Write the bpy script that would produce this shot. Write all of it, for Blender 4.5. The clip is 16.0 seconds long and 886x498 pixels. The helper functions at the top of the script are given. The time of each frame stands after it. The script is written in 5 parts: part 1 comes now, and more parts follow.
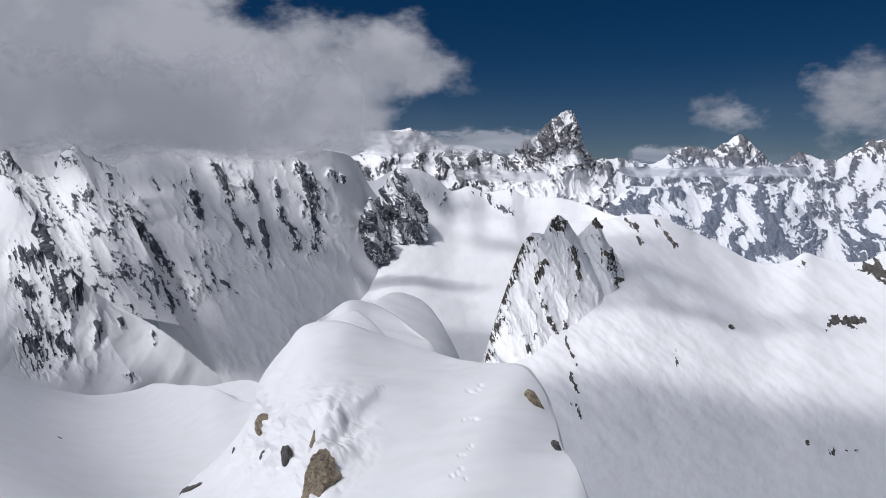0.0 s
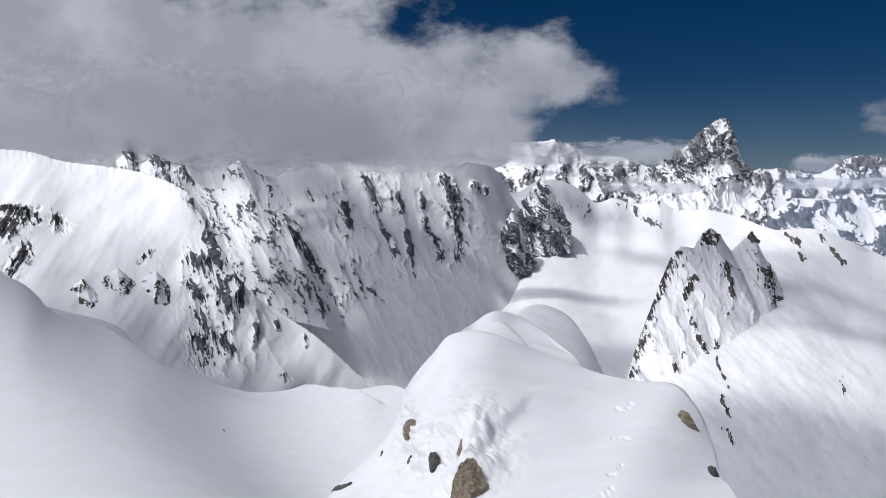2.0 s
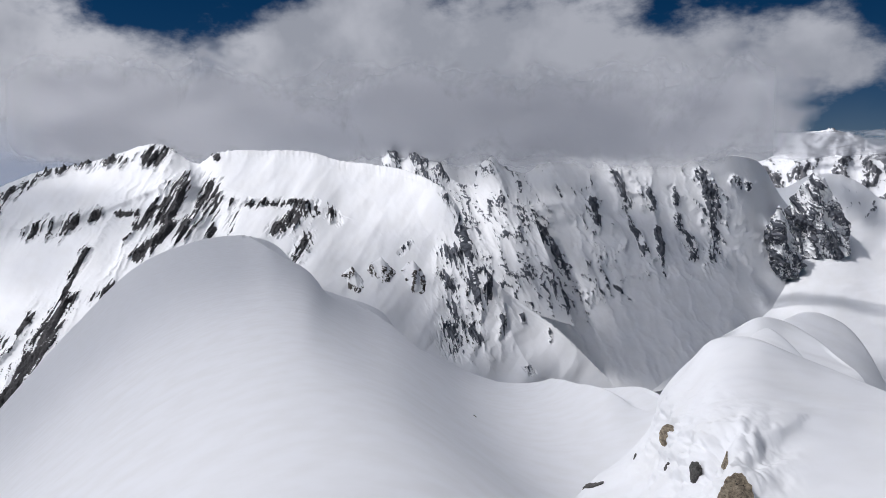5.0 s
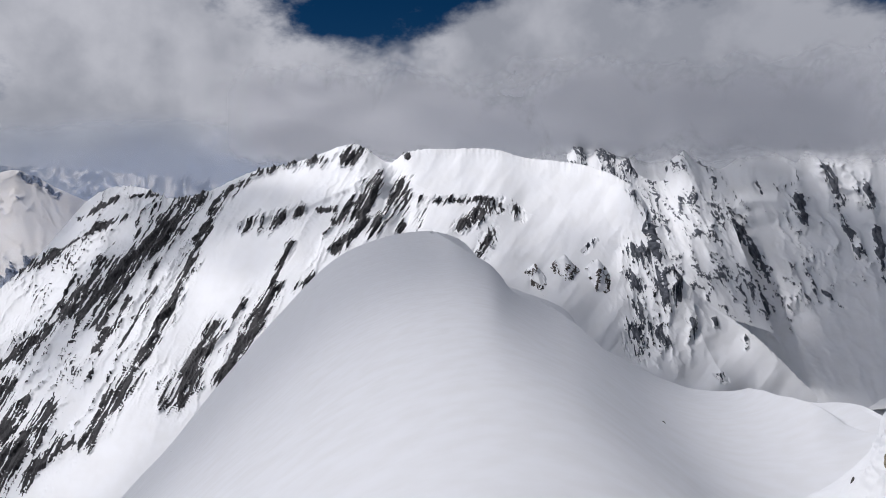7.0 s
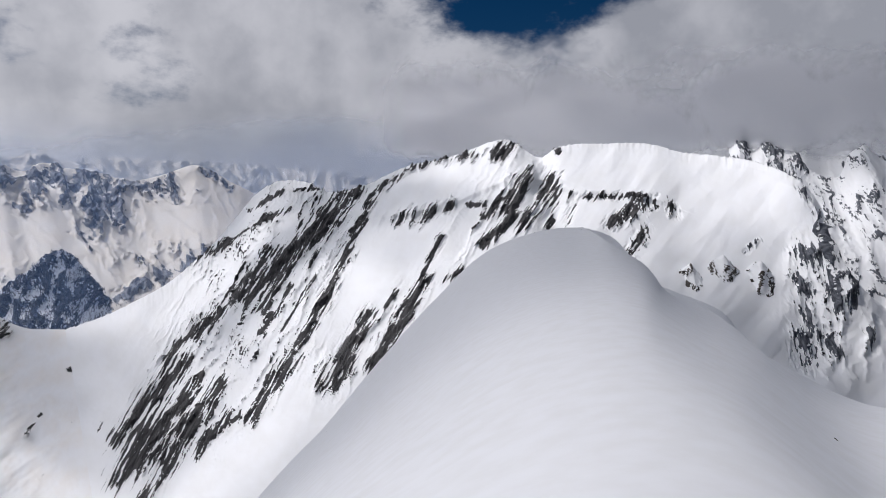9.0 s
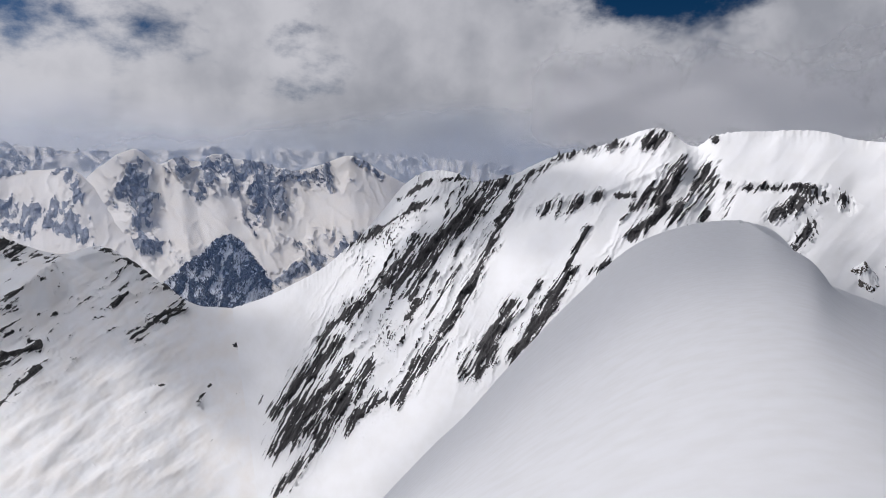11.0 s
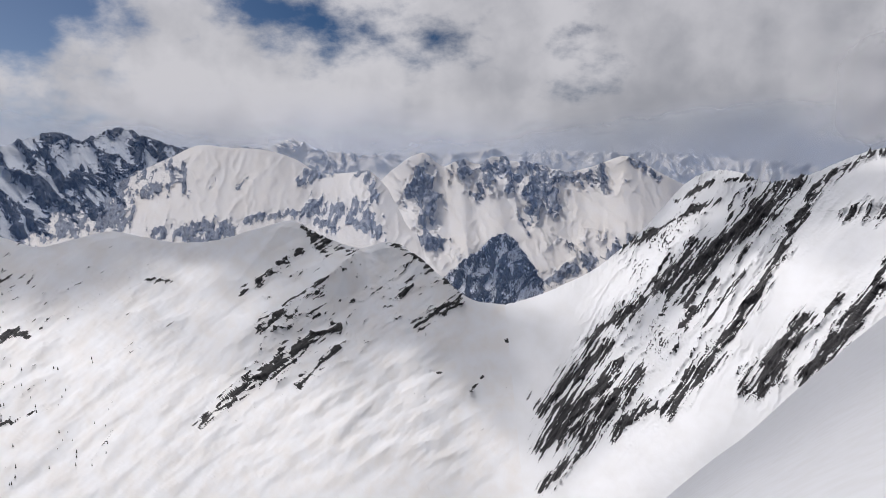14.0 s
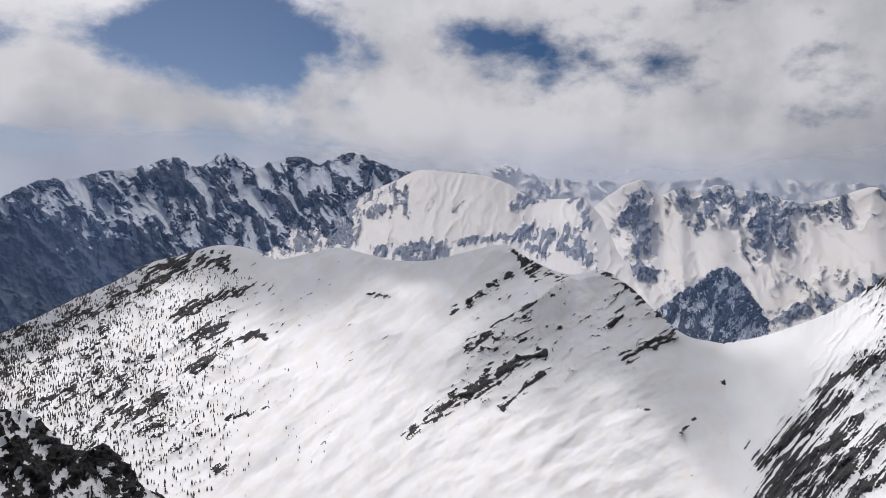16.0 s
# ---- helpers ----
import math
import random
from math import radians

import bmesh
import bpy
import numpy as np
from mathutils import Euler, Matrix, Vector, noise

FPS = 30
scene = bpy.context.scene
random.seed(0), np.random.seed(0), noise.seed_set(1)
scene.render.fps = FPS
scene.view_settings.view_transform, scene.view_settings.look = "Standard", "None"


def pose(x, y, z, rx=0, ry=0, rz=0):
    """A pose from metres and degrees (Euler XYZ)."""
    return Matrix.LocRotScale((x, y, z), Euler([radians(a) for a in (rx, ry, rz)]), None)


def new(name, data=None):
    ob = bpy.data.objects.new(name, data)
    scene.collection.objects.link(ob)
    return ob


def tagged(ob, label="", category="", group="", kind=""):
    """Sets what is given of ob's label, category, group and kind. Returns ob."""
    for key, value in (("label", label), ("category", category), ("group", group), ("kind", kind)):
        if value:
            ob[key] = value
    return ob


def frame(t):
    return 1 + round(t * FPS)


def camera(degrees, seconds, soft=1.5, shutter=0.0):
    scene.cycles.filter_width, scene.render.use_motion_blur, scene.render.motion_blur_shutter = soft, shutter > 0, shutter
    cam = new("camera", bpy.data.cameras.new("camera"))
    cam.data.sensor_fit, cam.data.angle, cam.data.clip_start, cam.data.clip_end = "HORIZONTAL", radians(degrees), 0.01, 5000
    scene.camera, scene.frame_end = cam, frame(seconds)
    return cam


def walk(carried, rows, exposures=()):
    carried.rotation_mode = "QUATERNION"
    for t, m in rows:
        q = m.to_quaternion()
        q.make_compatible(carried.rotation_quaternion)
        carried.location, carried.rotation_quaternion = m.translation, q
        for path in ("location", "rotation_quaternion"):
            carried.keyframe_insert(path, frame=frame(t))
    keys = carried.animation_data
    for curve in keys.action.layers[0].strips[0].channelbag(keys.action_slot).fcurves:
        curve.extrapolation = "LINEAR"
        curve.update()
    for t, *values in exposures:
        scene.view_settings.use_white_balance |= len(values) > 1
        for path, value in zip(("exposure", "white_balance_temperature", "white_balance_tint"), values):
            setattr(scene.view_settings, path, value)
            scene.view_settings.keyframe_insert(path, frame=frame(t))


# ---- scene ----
# The panorama stands still; the camera turns on the spot at arm's length from its holder.
cam = camera(62.4, 16.0, soft=0.8)
PATH = [
    (0.0, -0.000, 0.000, 1.60, 84.50, 0.00, 0.00),
    (0.5, -0.027, -0.001, 1.60, 84.70, 0.06, 2.61),
    (1.0, -0.054, -0.002, 1.60, 84.89, 0.10, 5.21),
    (1.5, -0.084, -0.006, 1.60, 85.16, 0.12, 8.08),
    (2.0, -0.116, -0.011, 1.60, 85.40, 0.01, 11.11),
    (2.5, -0.145, -0.018, 1.60, 85.62, -0.14, 14.03),
    (3.0, -0.178, -0.027, 1.60, 85.83, -0.22, 17.26),
    (3.5, -0.211, -0.038, 1.60, 85.91, -0.38, 20.56),
    (4.0, -0.243, -0.052, 1.60, 85.72, -0.25, 23.92),
    (4.2, -0.255, -0.057, 1.60, 85.62, -0.14, 25.12),
    (6.3, -0.382, -0.137, 1.60, 84.59, 0.32, 39.49),
    (6.5, -0.393, -0.146, 1.60, 84.66, 0.36, 40.89),
    (7.0, -0.421, -0.173, 1.60, 84.91, 0.41, 44.62),
    (7.5, -0.447, -0.199, 1.60, 85.20, 0.37, 48.11),
    (8.0, -0.466, -0.222, 1.60, 85.37, 0.29, 50.96),
    (8.5, -0.483, -0.245, 1.60, 85.09, 0.23, 53.68),
    (9.0, -0.499, -0.267, 1.60, 84.60, 0.16, 56.24),
    (9.2, -0.505, -0.276, 1.60, 84.49, 0.28, 57.28),
    (11.3, -0.561, -0.388, 1.60, 83.86, 0.06, 69.33),
    (11.5, -0.565, -0.399, 1.60, 83.88, 0.05, 70.45),
    (12.0, -0.575, -0.427, 1.60, 83.77, 0.31, 73.25),
    (12.5, -0.584, -0.461, 1.60, 83.70, 0.54, 76.65),
    (13.0, -0.591, -0.498, 1.60, 83.72, 0.63, 80.18),
    (13.5, -0.597, -0.541, 1.60, 83.84, 0.62, 84.39),
    (14.0, -0.600, -0.586, 1.60, 84.07, 0.60, 88.71),
    (14.5, -0.599, -0.628, 1.60, 84.40, 0.50, 92.68),
    (15.0, -0.596, -0.672, 1.60, 84.87, 0.23, 96.89),
    (15.5, -0.589, -0.715, 1.60, 85.43, -0.18, 101.10),
    (16.0, -0.579, -0.757, 1.60, 86.06, -0.74, 105.21),
]
walk(cam, [(t, pose(x, y, z, rx, ry, rz)) for t, x, y, z, rx, ry, rz in PATH],
     exposures=[(0.0, -0.25, 6000, 14), (1.5, -0.15, 6010, 14), (3.0, -0.12, 6020, 13), (4.0, -0.15, 6020, 13), (6.5, -0.30, 6070, 14), (8.0, -0.25, 6100, 14), (12.5, -0.33, 6250, 14), (16.0, -0.18, 6300, 14)])

# ---- sun and sky ----
SUN_BEARING, SUN_HEIGHT = 126.0, 56.0      # degrees to the left of the first view, degrees above the horizon


def sun_lamp():
    lamp = bpy.data.lights.new("sun", "SUN")
    lamp.energy, lamp.angle, lamp.color = 2.65, radians(2.0), (1.0, 0.955, 0.89)
    ob = new("sun", lamp)
    b, h = radians(SUN_BEARING), radians(SUN_HEIGHT)
    way = Vector((-math.sin(b) * math.cos(h), math.cos(b) * math.cos(h), math.sin(h)))
    ob.rotation_euler = way.to_track_quat("Z", "Y").to_euler()
    ob.location = way * 900


class Nodes:
    """Short hand for building node trees."""

    def __init__(self, tree):
        self.tree = tree
        tree.nodes.clear()

    def add(self, kind, **values):
        node = self.tree.nodes.new(kind)
        for key, value in values.items():
            setattr(node, key, value)
        return node

    def link(self, a, b):
        self.tree.links.new(a, b)

    def math(self, op, a, b=None, clamp=False):
        node = self.add("ShaderNodeMath", operation=op, use_clamp=clamp)
        for socket, value in zip(node.inputs, (a, b)):
            if value is None:
                continue
            if isinstance(value, (int, float)):
                socket.default_value = value
            else:
                self.link(value, socket)
        return node.outputs[0]

    def smooth(self, value, low, high, to_low=0.0, to_high=1.0):
        node = self.add("ShaderNodeMapRange", interpolation_type="SMOOTHSTEP")
        self.link(value, node.inputs["Value"])
        for key, v in (("From Min", low), ("From Max", high), ("To Min", to_low), ("To Max", to_high)):
            node.inputs[key].default_value = v
        return node.outputs["Result"]

    def noise(self, vector, scale, detail=4.0, rough=0.55, distortion=0.0):
        node = self.add("ShaderNodeTexNoise")
        node.inputs["Scale"].default_value = scale
        node.inputs["Detail"].default_value = detail
        node.inputs["Roughness"].default_value = rough
        node.inputs["Distortion"].default_value = distortion
        if vector is not None:
            self.link(vector, node.inputs["Vector"])
        return node.outputs["Fac"]

    def mix(self, fac, a, b):
        node = self.add("ShaderNodeMix", data_type="RGBA")
        for socket, value in ((node.inputs[0], fac), (node.inputs[6], a), (node.inputs[7], b)):
            if isinstance(value, (int, float)):
                socket.default_value = value
            elif isinstance(value, tuple):
                socket.default_value = (*value, 1.0)
            else:
                self.link(value, socket)
        return node.outputs[2]


def sky_world():
    world = bpy.data.worlds.new("world")
    scene.world = world
    world.use_nodes = True
    n = Nodes(world.node_tree)
    way = n.add("ShaderNodeTexCoord").outputs["Generated"]
    axes = n.add("ShaderNodeSeparateXYZ")
    n.link(way, axes.inputs[0])
    x, y, z = axes.outputs
    bearing = n.math("MULTIPLY", n.math("ARCTAN2", n.math("MULTIPLY", x, -1.0), y), 57.2958)
    height = n.math("MULTIPLY", n.math("ARCSINE", z), 57.2958)
    # billows: noise over the dome, flattened a little towards the horizon
    dome = n.add("ShaderNodeCombineXYZ")
    n.link(x, dome.inputs[0])
    n.link(y, dome.inputs[1])
    n.link(n.math("MULTIPLY", z, 1.7), dome.inputs[2])
    dome = dome.outputs[0]
    big = n.noise(dome, 3.4, 10.0, 0.56, 0.0)
    fine = n.noise(dome, 11.0, 8.0, 0.6, 0.0)
    shape = n.math("ADD", n.math("MULTIPLY", big, 1.15), n.math("MULTIPLY", fine, 0.40))
    shape = n.math("SUBTRACT", shape, 0.27)

    def spot(b, h, wide, tall, weight):
        p = n.math("DIVIDE", n.math("SUBTRACT", bearing, b), wide)
        q = n.math("DIVIDE", n.math("SUBTRACT", height, h), tall)
        r = n.math("ADD", n.math("MULTIPLY", p, p), n.math("MULTIPLY", q, q))
        return n.math("MULTIPLY", n.math("POWER", 2.718, n.math("MULTIPLY", r, -1.0)), weight)

    cover = n.smooth(bearing, -22.0, 16.0, -0.30, 0.20)
    for s in SKY_SPOTS:
        cover = n.math("ADD", cover, spot(*s))
    mask = n.smooth(n.math("ADD", shape, cover), 0.44, 0.64)
    haze = n.smooth(height, 9.0, -1.0)
    mask = n.math("MAXIMUM", mask, n.math("MULTIPLY", haze, n.smooth(bearing, -10.0, 60.0, 0.12, 0.55)))
    sky = n.add("ShaderNodeTexSky", sky_type="NISHITA", sun_disc=False, sun_elevation=radians(SUN_HEIGHT), sun_rotation=radians(-SUN_BEARING), altitude=3500, air_density=1.0, dust_density=0.2, ozone_density=4.0)
    blue = n.add("ShaderNodeBackground")
    deep = n.add("ShaderNodeHueSaturation")
    n.link(n.smooth(bearing, 75.0, 125.0, 1.35, 0.85), deep.inputs["Saturation"])
    n.link(sky.outputs[0], deep.inputs["Color"])
    n.link(deep.outputs[0], blue.inputs[0])
    n.link(n.smooth(bearing, 75.0, 128.0, 0.021, 0.06), blue.inputs[1])
    # cloud body: bright billows, greyer flat base, thicker away from the sun
    lit = n.math("ADD", n.math("MULTIPLY", n.noise(way, 6.0, 6.0, 0.52, 0.0), 0.7), n.math("MULTIPLY", n.noise(dome, 2.0, 3.0, 0.5), 0.3))
    shade = n.math("ADD", n.smooth(lit, 0.38, 0.6), n.smooth(height, 8.0, 2.5, 0.0, -0.25))
    shade = n.math("ADD", n.math("MULTIPLY", shade, 0.75), n.smooth(bearing, 40.0, 115.0, -0.15, 0.5))
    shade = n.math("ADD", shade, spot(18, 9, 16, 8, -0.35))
    grey = n.add("ShaderNodeBackground")
    n.link(n.mix(n.math("MAXIMUM", n.math("MINIMUM", shade, 1.0), 0.0), (0.36, 0.37, 0.395), (0.70, 0.695, 0.70)), grey.inputs[0])
    # cloud near the sun is brighter
    b, h = radians(SUN_BEARING), radians(SUN_HEIGHT)
    near_sun = n.add("ShaderNodeVectorMath", operation="DOT_PRODUCT")
    near_sun.inputs[1].default_value = (-math.sin(b) * math.cos(h), math.cos(b) * math.cos(h), math.sin(h))
    n.link(way, near_sun.inputs[0])
    n.link(n.smooth(near_sun.outputs["Value"], 0.66, 1.0, 1.0, 3.1), grey.inputs[1])
    both = n.add("ShaderNodeMixShader")
    n.link(mask, both.inputs[0])
    n.link(blue.outputs[0], both.inputs[1])
    n.link(grey.outputs[0], both.inputs[2])
    out = n.add("ShaderNodeOutputWorld")
    n.link(both.outputs[0], out.inputs[0])


# bearing, height, half width, half height in degrees, weight: more cloud (+) or a blue gap (-)
SKY_SPOTS = [
    (-30, 6, 4, 6, 0.24), (-20, 4, 5, 2, 0.14), (2, 9.5, 6, 3.5, 0.16), (12, 3, 6, 4, 0.2), (-1, 4.5, 5, 2.6, -0.2), (4, 15, 12, 3.0, -0.3), (-4, 13, 8, 3.2, -0.3), (47, 14, 9, 3.6, -0.30),
    (124, 11.5, 9, 3.4, -0.42), (134, 7.0, 6, 2.0, 0.25), (122, 6.0, 6, 1.8, 0.2), (103, 12.5, 4, 2.2, -0.24), (88, 10.5, 4, 2, -0.16), (135, 3, 4, 2, -0.25),
]
sun_lamp()
sky_world()

# ---- materials ----


def alpine(name, grain=0.10, stone=(0.075, 0.074, 0.078), stone_light=(0.20, 0.19, 0.18), snow=(0.86, 0.87, 0.885), lean=90.0, bite=0.5, relief=1.0, warm=0.0, depth=1.0, aspect=3.0):
    """Snow and bare rock on one slope. grain: size of the smallest marks. lean: direction of the rock bands.
    depth: height of the fine relief in metres."""
    mat = bpy.data.materials.new(name)
    mat.use_nodes = True
    n = Nodes(mat.node_tree)
    uv = n.add("ShaderNodeTexCoord").outputs["UV"]
    turn = n.add("ShaderNodeMapping", vector_type="TEXTURE")
    turn.inputs["Rotation"].default_value = (0, 0, radians(lean))
    turn.inputs["Scale"].default_value = (aspect, 1.0, 1.0)
    n.link(uv, turn.inputs["Vector"])
    vec = turn.outputs[0]
    rock = n.add("ShaderNodeAttribute", attribute_name="rock").outputs["Fac"]
    fine = n.noise(vec, 0.5 / grain, 5.0, 0.74, 0.2)
    mid = n.noise(vec, 0.10 / grain, 4.0, 0.6)
    level = n.math("ADD", rock, n.math("MULTIPLY", n.math("SUBTRACT", fine, 0.5), bite * 4.5))
    level = n.math("ADD", level, n.math("MULTIPLY", n.math("SUBTRACT", mid, 0.5), bite * 1.5))
    bare = n.smooth(level, 0.475, 0.525)
    tone = n.noise(vec, 0.25 / grain, 7.0, 0.72, 0.2)
    stone_col = n.mix(n.smooth(tone, 0.35, 0.68), stone, stone_light)
    drift = n.noise(uv, 0.05 / grain, 5.0, 0.5)
    snow_col = n.mix(n.smooth(drift, 0.3, 0.75), snow, (snow[0] * 0.955, snow[1] * (0.95 - warm), snow[2] * (0.935 - 2 * warm)))
    shader = n.add("ShaderNodeBsdfPrincipled")
    n.link(n.mix(bare, snow_col, stone_col), shader.inputs["Base Color"])
    n.link(n.smooth(bare, 0.0, 1.0, 0.62, 0.85), shader.inputs["Roughness"])
    shader.inputs["Specular IOR Level"].default_value = 0.25
    bump = n.add("ShaderNodeBump")
    bump.inputs["Distance"].default_value = depth
    bump.inputs["Strength"].default_value = 0.55 * relief
    rise = n.math("ADD", n.math("MULTIPLY", drift, 0.8), n.math("MULTIPLY", n.math("MULTIPLY", tone, bare), 2.0))
    n.link(rise, bump.inputs["Height"])
    n.link(bump.outputs[0], shader.inputs["Normal"])
    out = n.add("ShaderNodeOutputMaterial")
    n.link(shader.outputs[0], out.inputs[0])
    return mat


# ---- shaping slopes ----
SHUFFLE = np.random.RandomState(7).permutation(4096)


def lattice(ix, iy):
    return SHUFFLE[(SHUFFLE[ix & 4095] + iy) & 4095] / 4096.0 * 2 * np.pi


def waves(x, y):
    """Smooth gradient noise, about -0.7 to 0.7."""
    x, y = np.asarray(x, float), np.asarray(y, float)
    ix, iy = np.floor(x).astype(int), np.floor(y).astype(int)
    fx, fy = x - ix, y - iy
    sx, sy = fx * fx * fx * (fx * (fx * 6 - 15) + 10), fy * fy * fy * (fy * (fy * 6 - 15) + 10)
    total = 0
    for dx in (0, 1):
        for dy in (0, 1):
            a = lattice(ix + dx, iy + dy)
            total = total + (np.cos(a) * (fx - dx) + np.sin(a) * (fy - dy)) * (sx if dx else 1 - sx) * (sy if dy else 1 - sy)
    return total


def fractal(x, y, octaves=4, gain=0.5):
    total, size = 0, 1.0
    for k in range(octaves):
        total = total + waves(x * 2 ** k + 17.3 * k, y * 2 ** k + 5.1 * k) * size
        size *= gain
    return total


def ridged(x, y, octaves=4, gain=0.5):
    """Sharp crests near 1, broad troughs near 0."""
    total, size, norm = 0, 1.0, 0
    for k in range(octaves):
        total = total + (1 - np.minimum(1, np.abs(waves(x * 2 ** k + 31.7 * k, y * 2 ** k + 9.4 * k)) * 2.2)) * size
        norm += size
        size *= gain
    return total / norm


def ribbed(across, along, size, aspect):
    """Branching ribs along a direction: their broad forms, and the sharp detail that sits on them. Both about zero."""
    forms, weight, height = [], 1.0, 1.0
    for k in range(5):
        f = 2 ** k / size
        crest = (1 - np.minimum(1, np.abs(waves(across * f + 13.1 * k, along * f / aspect + 7.7 * k)) * 2.1)) ** 2
        crest = crest * weight
        forms.append(crest * height)
        weight = np.clip(0.15 + 1.5 * crest, 0, 1)
        height *= 0.58
        aspect = 1 + (aspect - 1) * 0.85
    broad, sharp = forms[0] + forms[1], sum(forms[2:])
    return broad - broad.mean(), sharp - sharp.mean()


def curve(points, count, ease=True):
    """Even points along a smooth line through the given ones."""
    p = np.array(points, float)
    s = np.concatenate([[0], np.cumsum(np.linalg.norm(np.diff(p, axis=0), axis=1))])
    s /= s[-1]
    u = np.linspace(0, 1, count)
    k = np.clip(np.searchsorted(s, u, side="right") - 1, 0, len(p) - 2)
    h = (s[k + 1] - s[k])[:, None]
    f = ((u - s[k])[:, None]) / h
    if not ease:
        return p[k] + (p[k + 1] - p[k]) * f
    d = np.diff(p, axis=0) / np.diff(s)[:, None]
    m = np.vstack([d[:1], (d[1:] + d[:-1]) / 2, d[-1:]])
    f2, f3 = f * f, f * f * f
    return (2 * f3 - 3 * f2 + 1) * p[k] + (f3 - 2 * f2 + f) * h * m[k] + (3 * f2 - 2 * f3) * p[k + 1] + (f3 - f2) * h * m[k + 1]


def facing(grid):
    """Upward normals of a grid of places."""
    normal = np.cross(np.gradient(grid, axis=0), np.gradient(grid, axis=1))
    normal /= np.linalg.norm(normal, axis=2, keepdims=True) + 1e-12
    return normal


def sheet(name, grid, mat, rock=None, uv=None, keep=None, parent=None, lean=None):
    """A mesh from a grid of places, with the share of bare rock and texture places. keep: which of its squares to take."""
    rows, cols = grid.shape[:2]
    i = np.arange(rows * cols).reshape(rows, cols)
    quads = np.stack([i[:-1, :-1], i[1:, :-1], i[1:, 1:], i[:-1, 1:]], -1)
    quads = quads[keep] if keep is not None else quads.reshape(-1, 4)
    used, flat = np.unique(quads.reshape(-1), return_inverse=True)
    normal = (facing(grid) if lean is None else lean).reshape(-1, 3)
    mesh = bpy.data.meshes.new(name)
    mesh.vertices.add(len(used))
    mesh.vertices.foreach_set("co", grid.reshape(-1, 3)[used].reshape(-1).astype(np.float32))
    mesh.loops.add(flat.size)
    mesh.loops.foreach_set("vertex_index", flat.reshape(-1).astype(np.int32))
    mesh.polygons.add(len(quads))
    mesh.polygons.foreach_set("loop_start", np.arange(0, flat.size, 4, dtype=np.int32))
    mesh.polygons.foreach_set("use_smooth", np.full(len(quads), True))
    mesh.update(calc_edges=True)
    if rock is not None:
        mesh.attributes.new("rock", "FLOAT", "POINT").data.foreach_set("value", rock.reshape(-1)[used].astype(np.float32))
    if uv is not None:
        layer = mesh.uv_layers.new(name="UVMap")
        layer.data.foreach_set("uv", uv.reshape(-1, 2)[used][flat.reshape(-1)].reshape(-1).astype(np.float32))
    mesh.normals_split_custom_set_from_vertices(normal[used].tolist())
    mesh.materials.append(mat)
    ob = new(name, mesh)
    ob.parent = parent
    return ob


def near_line(X, Y, x0, y0, x1, y1):
    """Distance from a stretch of line."""
    dx, dy = x1 - x0, y1 - y0
    f = np.clip(((X - x0) * dx + (Y - y0) * dy) / (dx * dx + dy * dy + 1e-9), 0, 1)
    return np.hypot(X - x0 - f * dx, Y - y0 - f * dy)


def turned(X, Y, degrees):
    """Places across and along a direction, given as degrees down from the right."""
    c, s = math.cos(radians(degrees)), math.sin(radians(degrees))
    return -X * s + Y * c, X * c + Y * s


SLOPES = {}


